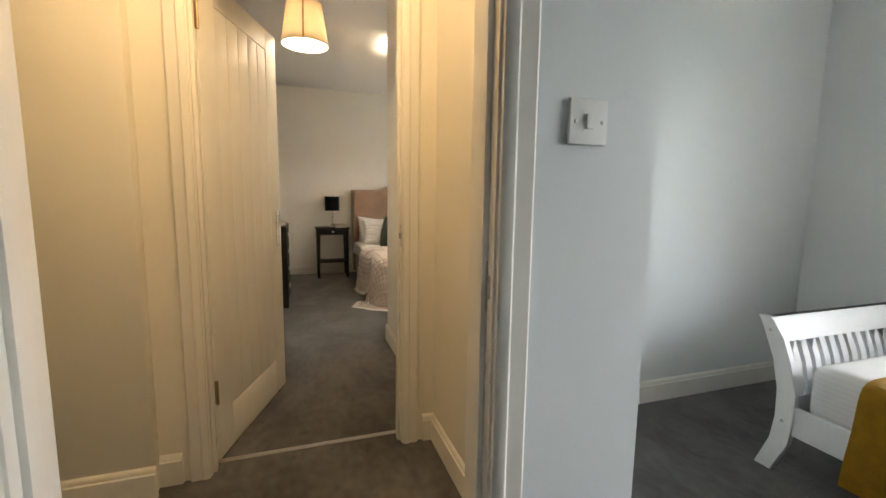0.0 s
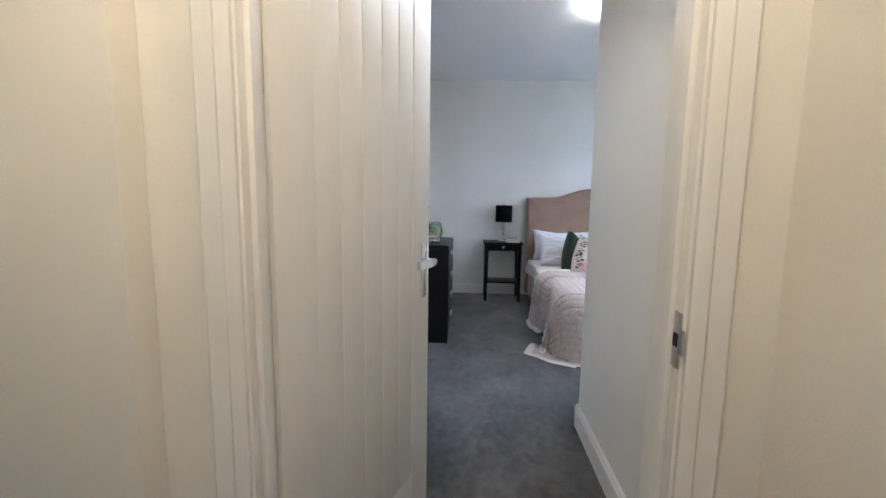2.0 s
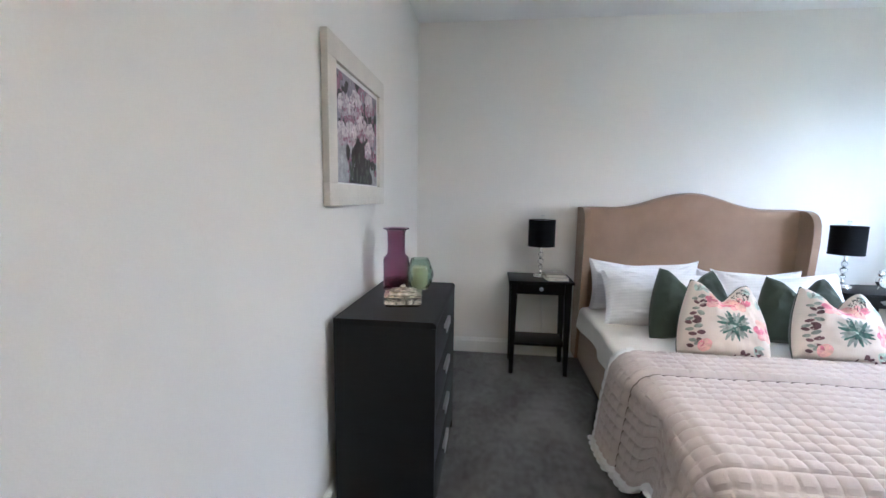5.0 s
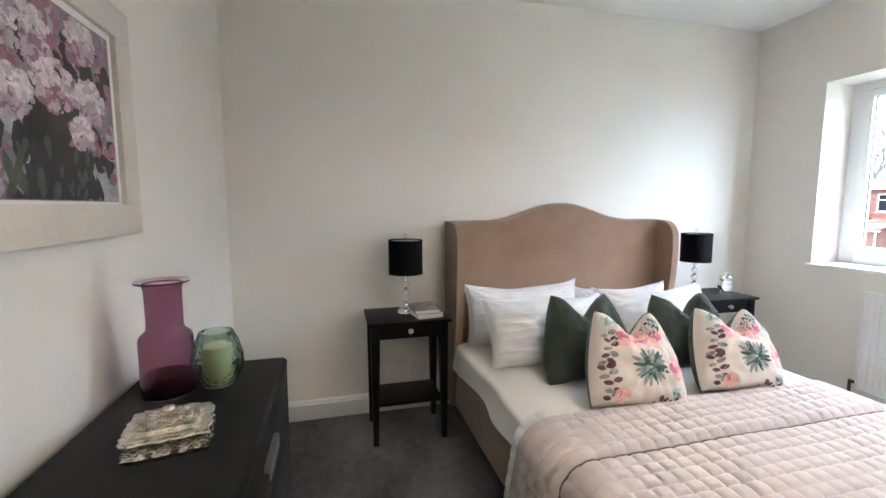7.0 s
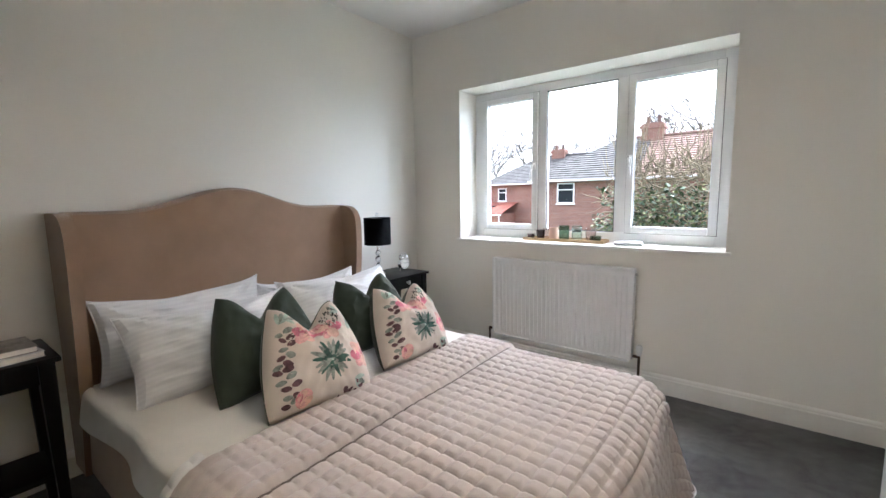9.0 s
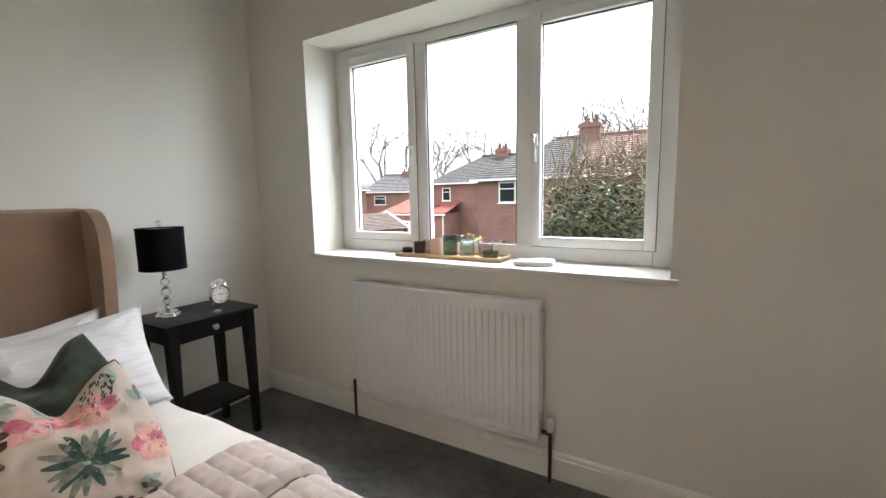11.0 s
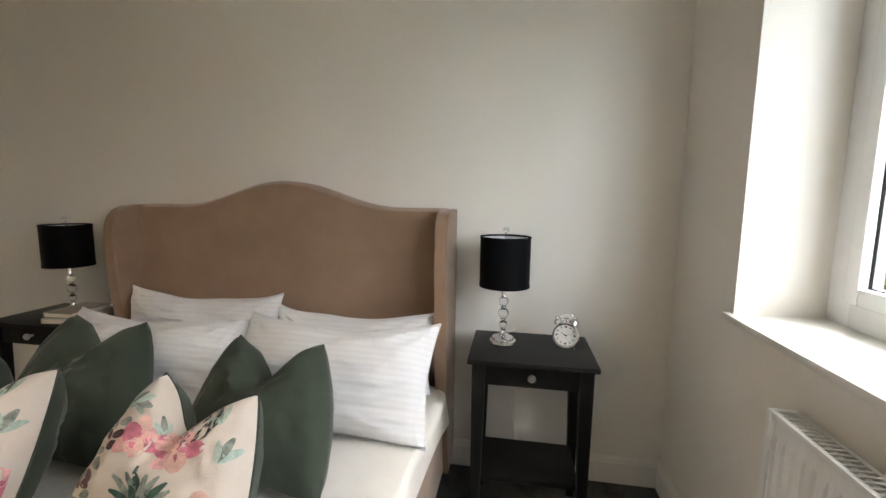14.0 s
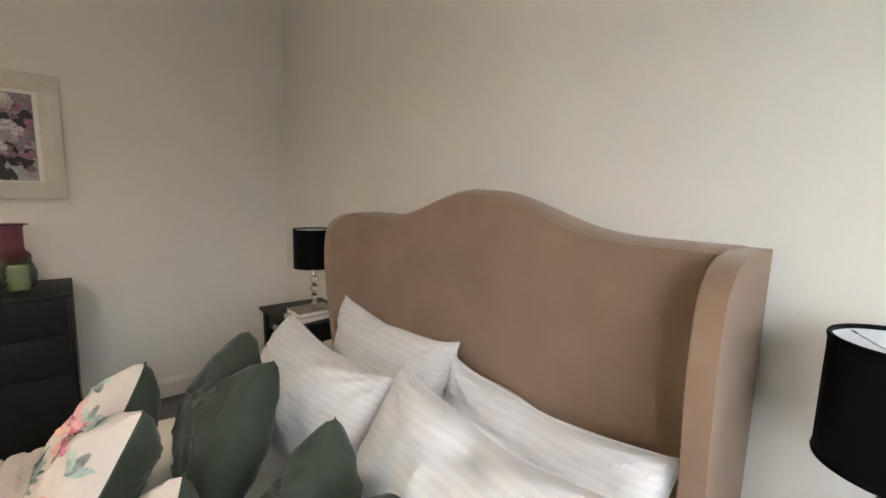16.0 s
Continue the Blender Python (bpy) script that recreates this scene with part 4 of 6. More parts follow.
vase = thing("vase", pose(0.150, 5.705, KZ), "plum tinted glass vase with a wide lip and a dark base", "vase")
bm = bmesh.new()
prof = [(0.0, 0.0), (0.058, 0.0), (0.063, 0.004), (0.064, 0.02), (0.064, 0.150), (0.060, 0.163), (0.050, 0.172), (0.044, 0.180), (0.043, 0.200), (0.044, 0.285), (0.048, 0.296), (0.064, 0.302), (0.065, 0.305), (0.063, 0.307), (0.046, 0.302), (0.040, 0.29), (0.039, 0.19), (0.045, 0.176), (0.056, 0.160), (0.059, 0.148), (0.059, 0.022), (0.054, 0.015), (0.0, 0.015)]
lathe(bm, [(r, z * 1.0) for r, z in prof], 48)
part("body", bm, PLUM, vase)
DARKPLUM = glass("deep_plum_glass", (0.14, 0.02, 0.05), 0.03, 1.4)
bm = bmesh.new()
lathe(bm, [(0.0, 0.0155), (0.053, 0.0155), (0.058, 0.022), (0.058, 0.055), (0.0, 0.058)], 48)
part("thick_base", bm, DARKPLUM, vase, "thick deep plum glass base")

holder = thing("candle_holder", pose(0.266, 5.725, KZ) @ Matrix.Scale(1.13, 4), "sage green glass tealight bowl with a candle", "candle holder")
bm = bmesh.new()
prof = [(0.0, 0.0), (0.030, 0.0), (0.036, 0.004), (0.052, 0.028), (0.060, 0.055), (0.060, 0.075), (0.050, 0.110), (0.038, 0.138), (0.036, 0.1385), (0.036, 0.136), (0.047, 0.108), (0.056, 0.074), (0.056, 0.056), (0.048, 0.030), (0.033, 0.008), (0.0, 0.007)]
lathe(bm, prof, 40)
part("bowl", bm, SAGE, holder)
rnd = random.Random(3)
WAX = material("cream_wax", (0.74, 0.66, 0.42), rough=0.5, vary=0.08)
bm = bmesh.new()
lathe(bm, [(0.0, 0.0075), (0.032, 0.0075), (0.034, 0.014), (0.034, 0.096), (0.031, 0.101), (0.0, 0.099)], 28)
part("candle", bm, WAX, holder, "cream pillar candle")

SILVER = material("antique_silver", (0.78, 0.73, 0.62), rough=0.26, metal=1.0, vary=0.25, scale=40, grain=180, bump=0.06)
trinket = thing("trinket_box", pose(0.246, 5.430, KZ, 0, 0, 10), "embossed antique silver trinket box with a domed lid", "trinket box")


def scalloped(bm, w, d, z0, z1, amp, n=80, flare=1.0):
    rings = []
    for z, s in ((z0, 1.0), (z0 + (z1 - z0) * 0.3, 1.03 * flare), (z0 + (z1 - z0) * 0.6, 0.97 * flare), (z1, 1.0 * flare)):
        ringv = []
        for k in range(n):
            a = 2 * math.pi * k / n
            c, q = math.cos(a), math.sin(a)
            rr = 1 / max(abs(c), abs(q)) ** 0.85
            bumpy = 1 + amp * math.sin(14 * a) + amp * 0.6 * math.sin(22 * a + z * 300)
            ringv.append(bm.verts.new((w / 2 * c * rr * bumpy * s, d / 2 * q * rr * bumpy * s, z)))
        rings.append(ringv)
    for a, b in zip(rings, rings[1:]):
        for k in range(n):
            bm.faces.new((a[k], a[(k + 1) % n], b[(k + 1) % n], b[k]))
    bm.faces.new(rings[0][::-1])
    bm.faces.new(rings[-1])


bm = bmesh.new()
scalloped(bm, 0.150, 0.132, 0.0, 0.036, 0.025, flare=1.04)
part("body", bm, SILVER, trinket)
bm = bmesh.new()
scalloped(bm, 0.158, 0.140, 0.037, 0.047, 0.03)
scalloped(bm, 0.120, 0.106, 0.047, 0.060, 0.03, flare=0.9)
lid = part("lid", bm, SILVER, trinket)
bm = bmesh.new()
for k in range(90):
    a, r = rnd.uniform(0, 6.28), rnd.uniform(0.2, 1.0)
    bmesh.ops.create_icosphere(bm, subdivisions=1, radius=rnd.uniform(0.003, 0.007), matrix=Matrix.Translation((0.062 * r * math.cos(a), 0.048 * r * math.sin(a), 0.0605 if r < 0.8 else 0.053)) @ Matrix.Diagonal((1.3, 1, 0.6, 1)))
tagged(part("embossing", bm, SILVER, lid), kind="stuff")
bm = bmesh.new()
lathe(bm, [(0.004, 0.058), (0.005, 0.066), (0.011, 0.070), (0.013, 0.076), (0.009, 0.082), (0.0, 0.084)], 16)
part("knob", bm, SILVER, lid)

# ---- framed flower painting ----
art = thing("framed_painting", Matrix.Identity(4), "flower painting in a wide pale frame with a white mount", "painting")
AY0, AY1, AZ0, AZ1 = 5.165, 5.925, 1.245, 1.870
FRAME = material("pale_limed_frame", (0.70, 0.66, 0.58), rough=0.5, vary=0.05, grain=90, bump=0.01)
MOUNT = material("white_mount", (0.80, 0.79, 0.76), rough=0.7, vary=0.01)
for rows in ([(AY0, AY1, AZ0, AZ0 + 0.085, 0)], [(AY0, AY1, AZ1 - 0.085, AZ1, 0)], [(AY0, AY0 + 0.085, AZ0 + 0.085, AZ1 - 0.085, 0)], [(AY1 - 0.085, AY1, AZ0 + 0.085, AZ1 - 0.085, 0)]):
    y0, y1, z0, z1, _ = rows[0]
    part("frame_side", boxes([(0.004, y0, z0, 0.030, y1, z1)], 0.003), FRAME, art)
part("mount", boxes([(0.004, AY0 + 0.08, AZ0 + 0.08, 0.016, AY1 - 0.08, AZ1 - 0.08)]), MOUNT, art)
PY0, PY1, PZ0, PZ1 = AY0 + 0.105, AY1 - 0.105, AZ0 + 0.092, AZ1 - 0.105
PAINT = [material("paint_" + n, c, rough=0.6, vary=0.2, scale=30, grain=200, bump=0.02) for n, c in (("dusk", (0.30, 0.27, 0.32)), ("lilac", (0.50, 0.42, 0.47)), ("petal", (0.72, 0.65, 0.66)), ("rose", (0.34, 0.17, 0.24)), ("dark", (0.045, 0.04, 0.042)), ("stem", (0.10, 0.115, 0.085)), ("glaze", (0.44, 0.44, 0.46)))]
canvas = part("canvas", boxes([(0.015, PY0, PZ0, 0.018, PY1, PZ1)]), PAINT[0], art, "painted bunch of pale pink and white blooms")
rnd = random.Random(11)
dabs = [[] for _ in PAINT]
stroke = [0]
PW, PH = PY1 - PY0, PZ1 - PZ0


def dab(k, u, v, r, e=1.0, a=0.0):
    stroke[0] += 1
    dabs[k].append((u, v, r, e, a, stroke[0]))


for _ in range(150):
    dab(rnd.choice((0, 6, 0, 3)), rnd.random(), rnd.random() ** 1.1, rnd.uniform(0.04, 0.08), rnd.uniform(0.6, 1.6), rnd.uniform(0, 3))
for _ in range(60):
    dab(6, rnd.choice((rnd.uniform(0, 0.2), rnd.uniform(0.75, 1.0))), rnd.uniform(0, 0.3), rnd.uniform(0.04, 0.07), rnd.uniform(1.0, 2.0), rnd.uniform(0, 3))
for _ in range(150):
    dab(4, 0.55 + rnd.gauss(0, 0.11), 0.22 + rnd.gauss(0, 0.12), rnd.uniform(0.03, 0.06), rnd.uniform(1.5, 3.0), 1.57 + rnd.gauss(0, 0.25))
for cu, cv in ((0.3, 0.62), (0.62, 0.50), (0.88, 0.72), (0.55, 0.93), (0.10, 0.85), (0.66, 0.76), (0.9, 0.3)):
    for _ in range(18):
        dab(rnd.choice((3, 4, 3, 4)), cu + rnd.gauss(0, 0.08), cv + rnd.gauss(0, 0.08), rnd.uniform(0.02, 0.05), rnd.uniform(0.7, 1.8), rnd.uniform(0, 3))
for cu, cv, br in ((0.16, 0.70, 0.13), (0.42, 0.78, 0.15), (0.56, 0.58, 0.13), (0.80, 0.56, 0.12), (0.30, 0.48, 0.12), (0.76, 0.88, 0.11), (0.10, 0.45, 0.10), (0.72, 0.36, 0.09)):
    for _ in range(150):
        q, a = rnd.random() ** 0.6, rnd.uniform(0, 6.28)
        dab(rnd.choice((1, 2, 2) if math.sin(a) > -0.3 else (1, 1, 3)), cu + br * q * math.cos(a), cv + br * q * math.sin(a), rnd.uniform(0.009, 0.024), rnd.uniform(0.7, 1.7), rnd.uniform(0, 3))
for _ in range(26):
    dab(5, rnd.uniform(0.25, 0.75), rnd.uniform(0.03, 0.28), rnd.uniform(0.012, 0.022), rnd.uniform(2.0, 4.0), 1.57 + rnd.gauss(0, 0.2))
for k, some in enumerate(dabs):
    bm = bmesh.new()
    for u, v, r, e, a, order in some:
        x = 0.0182 + 0.0000012 * order
        pts = []
        for q in range(9):
            t = 2 * math.pi * q / 9
            rr = r * rnd.uniform(0.75, 1.15)
            du, dv = rr * e * math.cos(t), rr * math.sin(t)
            uu, vv = u + du * math.cos(a) - dv * math.sin(a), v + du * math.sin(a) + dv * math.cos(a)
            pts.append(bm.verts.new((x, PY0 + PW * min(0.995, max(0.005, uu)), PZ0 + PH * min(0.995, max(0.005, vv)))))
        bm.faces.new(pts)
    tagged(part("brushwork", bm, PAINT[k], canvas, smooth=False), kind="stuff")

# ---- radiator ----
rad = thing("radiator", Matrix.Identity(4), "white panel radiator under the window", "radiator")
RY0, RY1, RZ0, RZ1, RXF = 5.215, 6.245, 0.188, 0.803, 3.668
bm = bmesh.new()
rows = []
n = 31
pitch = (RY1 - RY0 - 0.03) / n
zs = [(RZ0 + 0.012, 0.0), (RZ0 + 0.040, 0.0), (RZ0 + 0.055, 1.0), (RZ1 - 0.070, 1.0), (RZ1 - 0.055, 0.0), (RZ1 - 0.012, 0.0)]
ys = []
for k in range(n):
    y = RY0 + 0.015 + k * pitch
    ys += [(y, 0.0), (y + pitch * 0.18, 0.0), (y + pitch * 0.30, 1.0), (y + pitch * 0.70, 1.0), (y + pitch * 0.82, 0.0)]
ys.append((RY1 - 0.015, 0.0))
for z, gz in zs:
    rows.append([(RXF + 0.012 - 0.0055 * gz * (1 - gy), y, z) for y, gy in ys])
grid(bm, rows)
part("panel", bm, WHITE, rad, "pressed steel front panel with upright ribs")
part("side_cover", boxes([(RXF, RY0, RZ0 + 0.02, RXF + 0.062, RY0 + 0.014, RZ1)], 0.002), WHITE, rad)
part("side_cover", boxes([(RXF, RY1 - 0.014, RZ0 + 0.02, RXF + 0.062, RY1, RZ1)], 0.002), WHITE, rad)
for z0, z1 in ((RZ0, RZ0 + 0.014), (RZ1 - 0.014, RZ1 - 0.002)):
    part("rim", boxes([(RXF + 0.003, RY0 + 0.014, z0, RXF + 0.016, RY1 - 0.014, z1)], 0.003), WHITE, rad)
part("back_panel", boxes([(RXF + 0.045, RY0 + 0.014, RZ0 + 0.01, RXF + 0.058, RY1 - 0.014, RZ1 - 0.02)], 0.003), WHITE, rad)
gr = part("top_grille", boxes([(RXF + 0.001, RY0 + 0.012, RZ1 - 0.004, RXF + 0.010, RY1 - 0.012, RZ1), (RXF + 0.052, RY0 + 0.012, RZ1 - 0.004, RXF + 0.062, RY1 - 0.012, RZ1)], 0.001), WHITE, rad)
for k in range(62):
    y = RY0 + 0.018 + k * (RY1 - RY0 - 0.036) / 62
    part("grille_bar", boxes([(RXF + 0.010, y, RZ1 - 0.003, RXF + 0.052, y + 0.006, RZ1 - 0.0005)]), WHITE, gr, smooth=False)
DARKPIPE = material("dull_copper_pipe", (0.10, 0.075, 0.06), rough=0.4, metal=0.8, vary=0.2)
bm = bmesh.new()
tube(bm, [(3.705, 5.175, 0.235), (3.705, 5.175, 0.0)], 0.0085, 12)
tube(bm, [(3.705, 5.175, 0.225), (3.705, 5.212, 0.225)], 0.010, 12)
part("valve_pipe", bm, DARKPIPE, rad, "dull dark copper tail pipe")
bm = bmesh.new()
tube(bm, [(3.705, 6.290, 0.235), (3.705, 6.290, 0.0)], 0.0085, 12)
tube(bm, [(3.705, 6.290, 0.225), (3.705, 6.248, 0.225)], 0.010, 12)
part("valve_pipe", bm, DARKPIPE, rad)
bm = bmesh.new()
lathe(bm, [(0.0, 0.0), (0.013, 0.0), (0.014, 0.012), (0.019, 0.018), (0.020, 0.060), (0.017, 0.068), (0.0, 0.070)], 20, pose(3.705, 5.175, 0.235))
part("valve_head", bm, WHITE, rad, "white thermostatic valve head")
bm = bmesh.new()
lathe(bm, [(0.0, 0.0), (0.009, 0.0), (0.009, 0.012), (0.006, 0.014), (0.0, 0.014)], 12, pose(3.705, 5.215, 0.765, 90, 0, 0))
part("bleed_plug", bm, STEEL, rad)


# ---- pendants ----
def pendant(x, y, rim, glow):
    p = thing("pendant_lamp", pose(x, y, rim), "lit cream fabric pendant shade hanging on a cord", "pendant lamp", group="matching pendant lamps")
    bm = bmesh.new()
    lathe(bm, [(0.133, 0.0), (0.099, 0.225), (0.097, 0.225), (0.131, 0.0), (0.133, 0.0)], 56)
    sh = part("shade", bm, SHADE, p, "cream fabric tapered shade glowing from inside")
    for r, z in ((0.132, 0.002), (0.098, 0.224)):
        bm = bmesh.new()
        lathe(bm, [(r + 0.002, z - 0.004), (r + 0.002, z + 0.004), (r - 0.003, z + 0.004), (r - 0.003, z - 0.004), (r + 0.002, z - 0.004)], 56)
        part("rim_band", bm, FRAME, sh)
    bm = bmesh.new()
    a = radians(-95)
    q = [(r * math.cos(a + d), r * math.sin(a + d), z) for r, z, d in ((0.1345, 0.001, -0.035), (0.1345, 0.001, 0.035), (0.1005, 0.224, 0.045), (0.1005, 0.224, -0.045))]
    bm.faces.new([bm.verts.new(v) for v in q])
    part("seam_strip", bm, TAN, sh, "brown seam strip down the shade")
    bm = bmesh.new()
    lathe(bm, [(0.0, 0.018), (0.123, 0.018), (0.123, 0.020), (0.0, 0.020)], 48)
    part("diffuser", bm, glow, p, "glowing white diffuser disc")
    top = CZ - rim
    bm = bmesh.new()
    tube(bm, [(0, 0, 0.22), (0, 0, top - 0.03)], 0.0035, 8)
    part("cord", bm, WHITE, p)
    bm = bmesh.new()
    lathe(bm, [(0.016, 0.14), (0.019, 0.15), (0.019, 0.20), (0.010, 0.235), (0.004, 0.245)], 20)
    part("lamp_holder", bm, WHITE, p)
    bm = bmesh.new()
    lathe(bm, [(0.0, top - 0.045), (0.012, top - 0.045), (0.035, top - 0.022), (0.042, top - 0.002), (0.0, top - 0.002)], 28)
    part("ceiling_rose", bm, WHITE, p)
    bm = bmesh.new()
    for k in range(3):
        b = 2 * math.pi * k / 3
        tube(bm, [(0.016 * math.cos(b), 0.016 * math.sin(b), 0.20), (0.098 * math.cos(b), 0.098 * math.sin(b), 0.222)], 0.0018, 6)
    part("shade_carrier", bm, WHITE, p)
    return p


def shade_cloth():
    m = bpy.data.materials.new("cream_shade_cloth")
    m.use_nodes = True
    n, l = m.node_tree.nodes, m.node_tree.links
    b = n["Principled BSDF"]
    b.inputs["Base Color"].default_value = (0.72, 0.65, 0.55, 1)
    b.inputs["Roughness"].default_value = 0.9
    tr, mx = n.new("ShaderNodeBsdfTranslucent"), n.new("ShaderNodeMixShader")
    tr.inputs["Color"].default_value = (0.84, 0.74, 0.60, 1)
    mx.inputs["Fac"].default_value = 0.20
    weave = n.new("ShaderNodeTexNoise")
    weave.inputs["Scale"].default_value = 260
    bp = n.new("ShaderNodeBump")
    bp.inputs["Strength"].default_value, bp.inputs["Distance"].default_value = 0.3, 0.002
    l.new(weave.outputs["Fac"], bp.inputs["Height"])
    l.new(bp.outputs[0], b.inputs["Normal"])
    l.new(b.outputs[0], mx.inputs[1])
    l.new(tr.outputs[0], mx.inputs[2])
    l.new(mx.outputs[0], n["Material Output"].inputs["Surface"])
    return m


SHADE = shade_cloth()
BULB = glowing("lit_bulb", (1.0, 0.75, 0.45), 2.0, (0.8, 0.78, 0.7))
DIM = glowing("lit_diffuser_passage", (1.0, 0.80, 0.58), 5.0, (0.8, 0.78, 0.7))
GLOW = glowing("lit_diffuser", (1.0, 0.80, 0.58), 20.0, (0.8, 0.78, 0.7))
pendant(0.615, 3.43, 2.005, DIM)
pendant(1.72, 5.0, 2.005, GLOW)
bm = bmesh.new()
lathe(bm, [(0.0, -0.30), (0.02, -0.298), (0.031, -0.275), (0.028, -0.25), (0.016, -0.22), (0.016, -0.18), (0.0035, -0.17), (0.0035, -0.02), (0.04, -0.012), (0.042, 0.0), (0.0, 0.0)], 24)
solid("hall_ceiling_lamp", bm, BULB, "bare lit bulb on a short cord in the hall", "ceiling lamp", m=pose(0.45, 1.80, CZ))

# ---- light switch ----
sw = thing("light_switch", pose(1.094, 1.44, 1.283), "white plastic single light switch with metal screws", "light switch")
part("plate", boxes([(-0.043, -0.010, -0.043, 0.043, 0.0, 0.043)], 0.004), WHITE, sw)
bm = bmesh.new()
box(bm, -0.008, -0.0145, -0.014, 0.008, -0.009, 0.014, bevel=0.002)
part("rocker", bm, WHITE, sw)
part("rocker_frame", ring(-0.012, 0.012, -0.018, 0.018, 0.003, 0.0, 0.001, 0), WHITE, sw).matrix_local = pose(0, -0.0105, 0, 0, 0, 90)
for s in (-1, 1):
    bm = bmesh.new()
    lathe(bm, [(0.0, 0.0115), (0.003, 0.0112), (0.0042, 0.0100)], 14, pose(s * 0.030, 0, 0, 90, 0, 0))
    part("screw", bm, STEEL, sw, "small metal screw head")


# ---- window sill ----
LIGHTWOOD = material("pale_bamboo", (0.50, 0.34, 0.18), rough=0.5, vary=0.12, scale=12, grain=120, bump=0.01, stretch=(1, 0.15, 1))
SZ = WZ0
tray = thing("tray", pose(3.905, 5.765, SZ), "long pale wooden tray on the window sill", "tray")
part("tray_base", boxes([(-0.066, -0.300, 0.004, 0.066, 0.300, 0.010)], 0.001), LIGHTWOOD, tray)
for r in ((-0.072, -0.306, 0.0, -0.064, 0.306, 0.022), (0.064, -0.306, 0.0, 0.072, 0.306, 0.022), (-0.064, -0.306, 0.0, 0.064, -0.298, 0.022), (-0.064, 0.298, 0.0, 0.064, 0.306, 0.022)):
    part("tray_edge", boxes([r], 0.002), LIGHTWOOD, tray)


def tumbler(name, x, y, r0, r1, h, mat, label, category="glass", ribs=0, wall=0.0035):
    bm = bmesh.new()
    outer, inner = [], []
    n = 14
    for k in range(n + 1):
        u = k / n
        rr = r0 + (r1 - r0) * u + (0.0022 * math.sin(u * math.pi * 2 * ribs) if ribs else 0)
        outer.append((rr, h * u))
        inner.append((max(0.004, rr - wall), 0.008 + (h - 0.008) * u))
    lathe(bm, [(0.0, 0.0)] + outer + inner[::-1] + [(0.0, 0.008)], 36)
    return solid(name, bm, mat, label, category, m=pose(x, y, SZ + 0.010))


SMOKE = glass("smoky_glass", (0.40, 0.36, 0.38), 0.02, 1.3)
BOTTLE = glass("dark_green_glass", (0.38, 0.52, 0.45), 0.02, 1.3)
MINTG = glass("mint_glass", (0.78, 0.89, 0.86), 0.02, 1.3)
ROSEG = glass("pale_rose_glass", (0.86, 0.78, 0.78), 0.02, 1.3)
PINKC = material("blush_ceramic", (0.58, 0.38, 0.31), rough=0.5, vary=0.04)
tumbler("small_bowl", 3.885, 6.025, 0.024, 0.032, 0.036, SMOKE, "small dark smoky glass bowl on the tray", "bowl")
tumbler("tumbler", 3.885, 5.945, 0.026, 0.034, 0.070, SMOKE, "short smoky grey glass tumbler on the tray")
tumbler("tumbler", 3.940, 5.915, 0.030, 0.036, 0.078, ROSEG, "clear glass tumbler behind the smoky one")
tumbler("cup", 3.910, 5.850, 0.036, 0.034, 0.090, PINKC, "matt blush pink ceramic cup on the tray", "cup")
tumbler("tumbler", 3.895, 5.762, 0.036, 0.038, 0.108, BOTTLE, "dark green glass tumbler on the tray")
tumbler("ribbed_jar", 3.912, 5.672, 0.036, 0.036, 0.108, MINTG, "ribbed pale mint glass jar on the tray", "jar", ribs=3)
tumbler("tumbler", 3.925, 5.575, 0.030, 0.040, 0.092, ROSEG, "pale rose tinted glass tumbler on the tray")
tumbler("small_bowl", 3.875, 5.525, 0.034, 0.039, 0.040, BOTTLE, "small dark green glass bowl on the tray", "bowl")

TOWEL = material("white_terry", (0.82, 0.82, 0.82), rough=0.95, vary=0.03, scale=30, grain=500, bump=0.10)
bm = bmesh.new()
rows = []
for j in range(25):
    v = j / 24
    y = -0.088 + 0.176 * v
    row = []
    for k in range(25):
        a = 2 * math.pi * k / 24
        c, q = math.cos(a), math.sin(a)
        sq = 1 / (abs(c) ** 3 + abs(q) ** 3) ** (1 / 3)
        e = 1 - 0.25 * max(0, abs(v - 0.5) * 2 - 0.85) / 0.15
        w = 1 + 0.05 * noise.noise(Vector((c * 2, q * 2, v * 6)))
        row.append((0.055 * c * sq * e * w, y, 0.0135 + 0.0135 * q * sq * e * w + 0.002 * math.sin(v * 5)))
    rows.append(row)
grid(bm, rows)
bmesh.ops.holes_fill(bm, edges=[e for e in bm.edges if e.is_boundary])
towel = solid("hand_towel", bm, TOWEL, "small folded white towel on the window sill", "towel", m=pose(3.855, 5.300, SZ, 0, 0, 12))
bm = bmesh.new()
for zz in (0.009, 0.018):
    tube(bm, [(-0.056, -0.082 + 0.164 * k / 10, zz + 0.001 * math.sin(k)) for k in range(11)], 0.003, 6)
part("folded_edge", bm, TOWEL, towel)

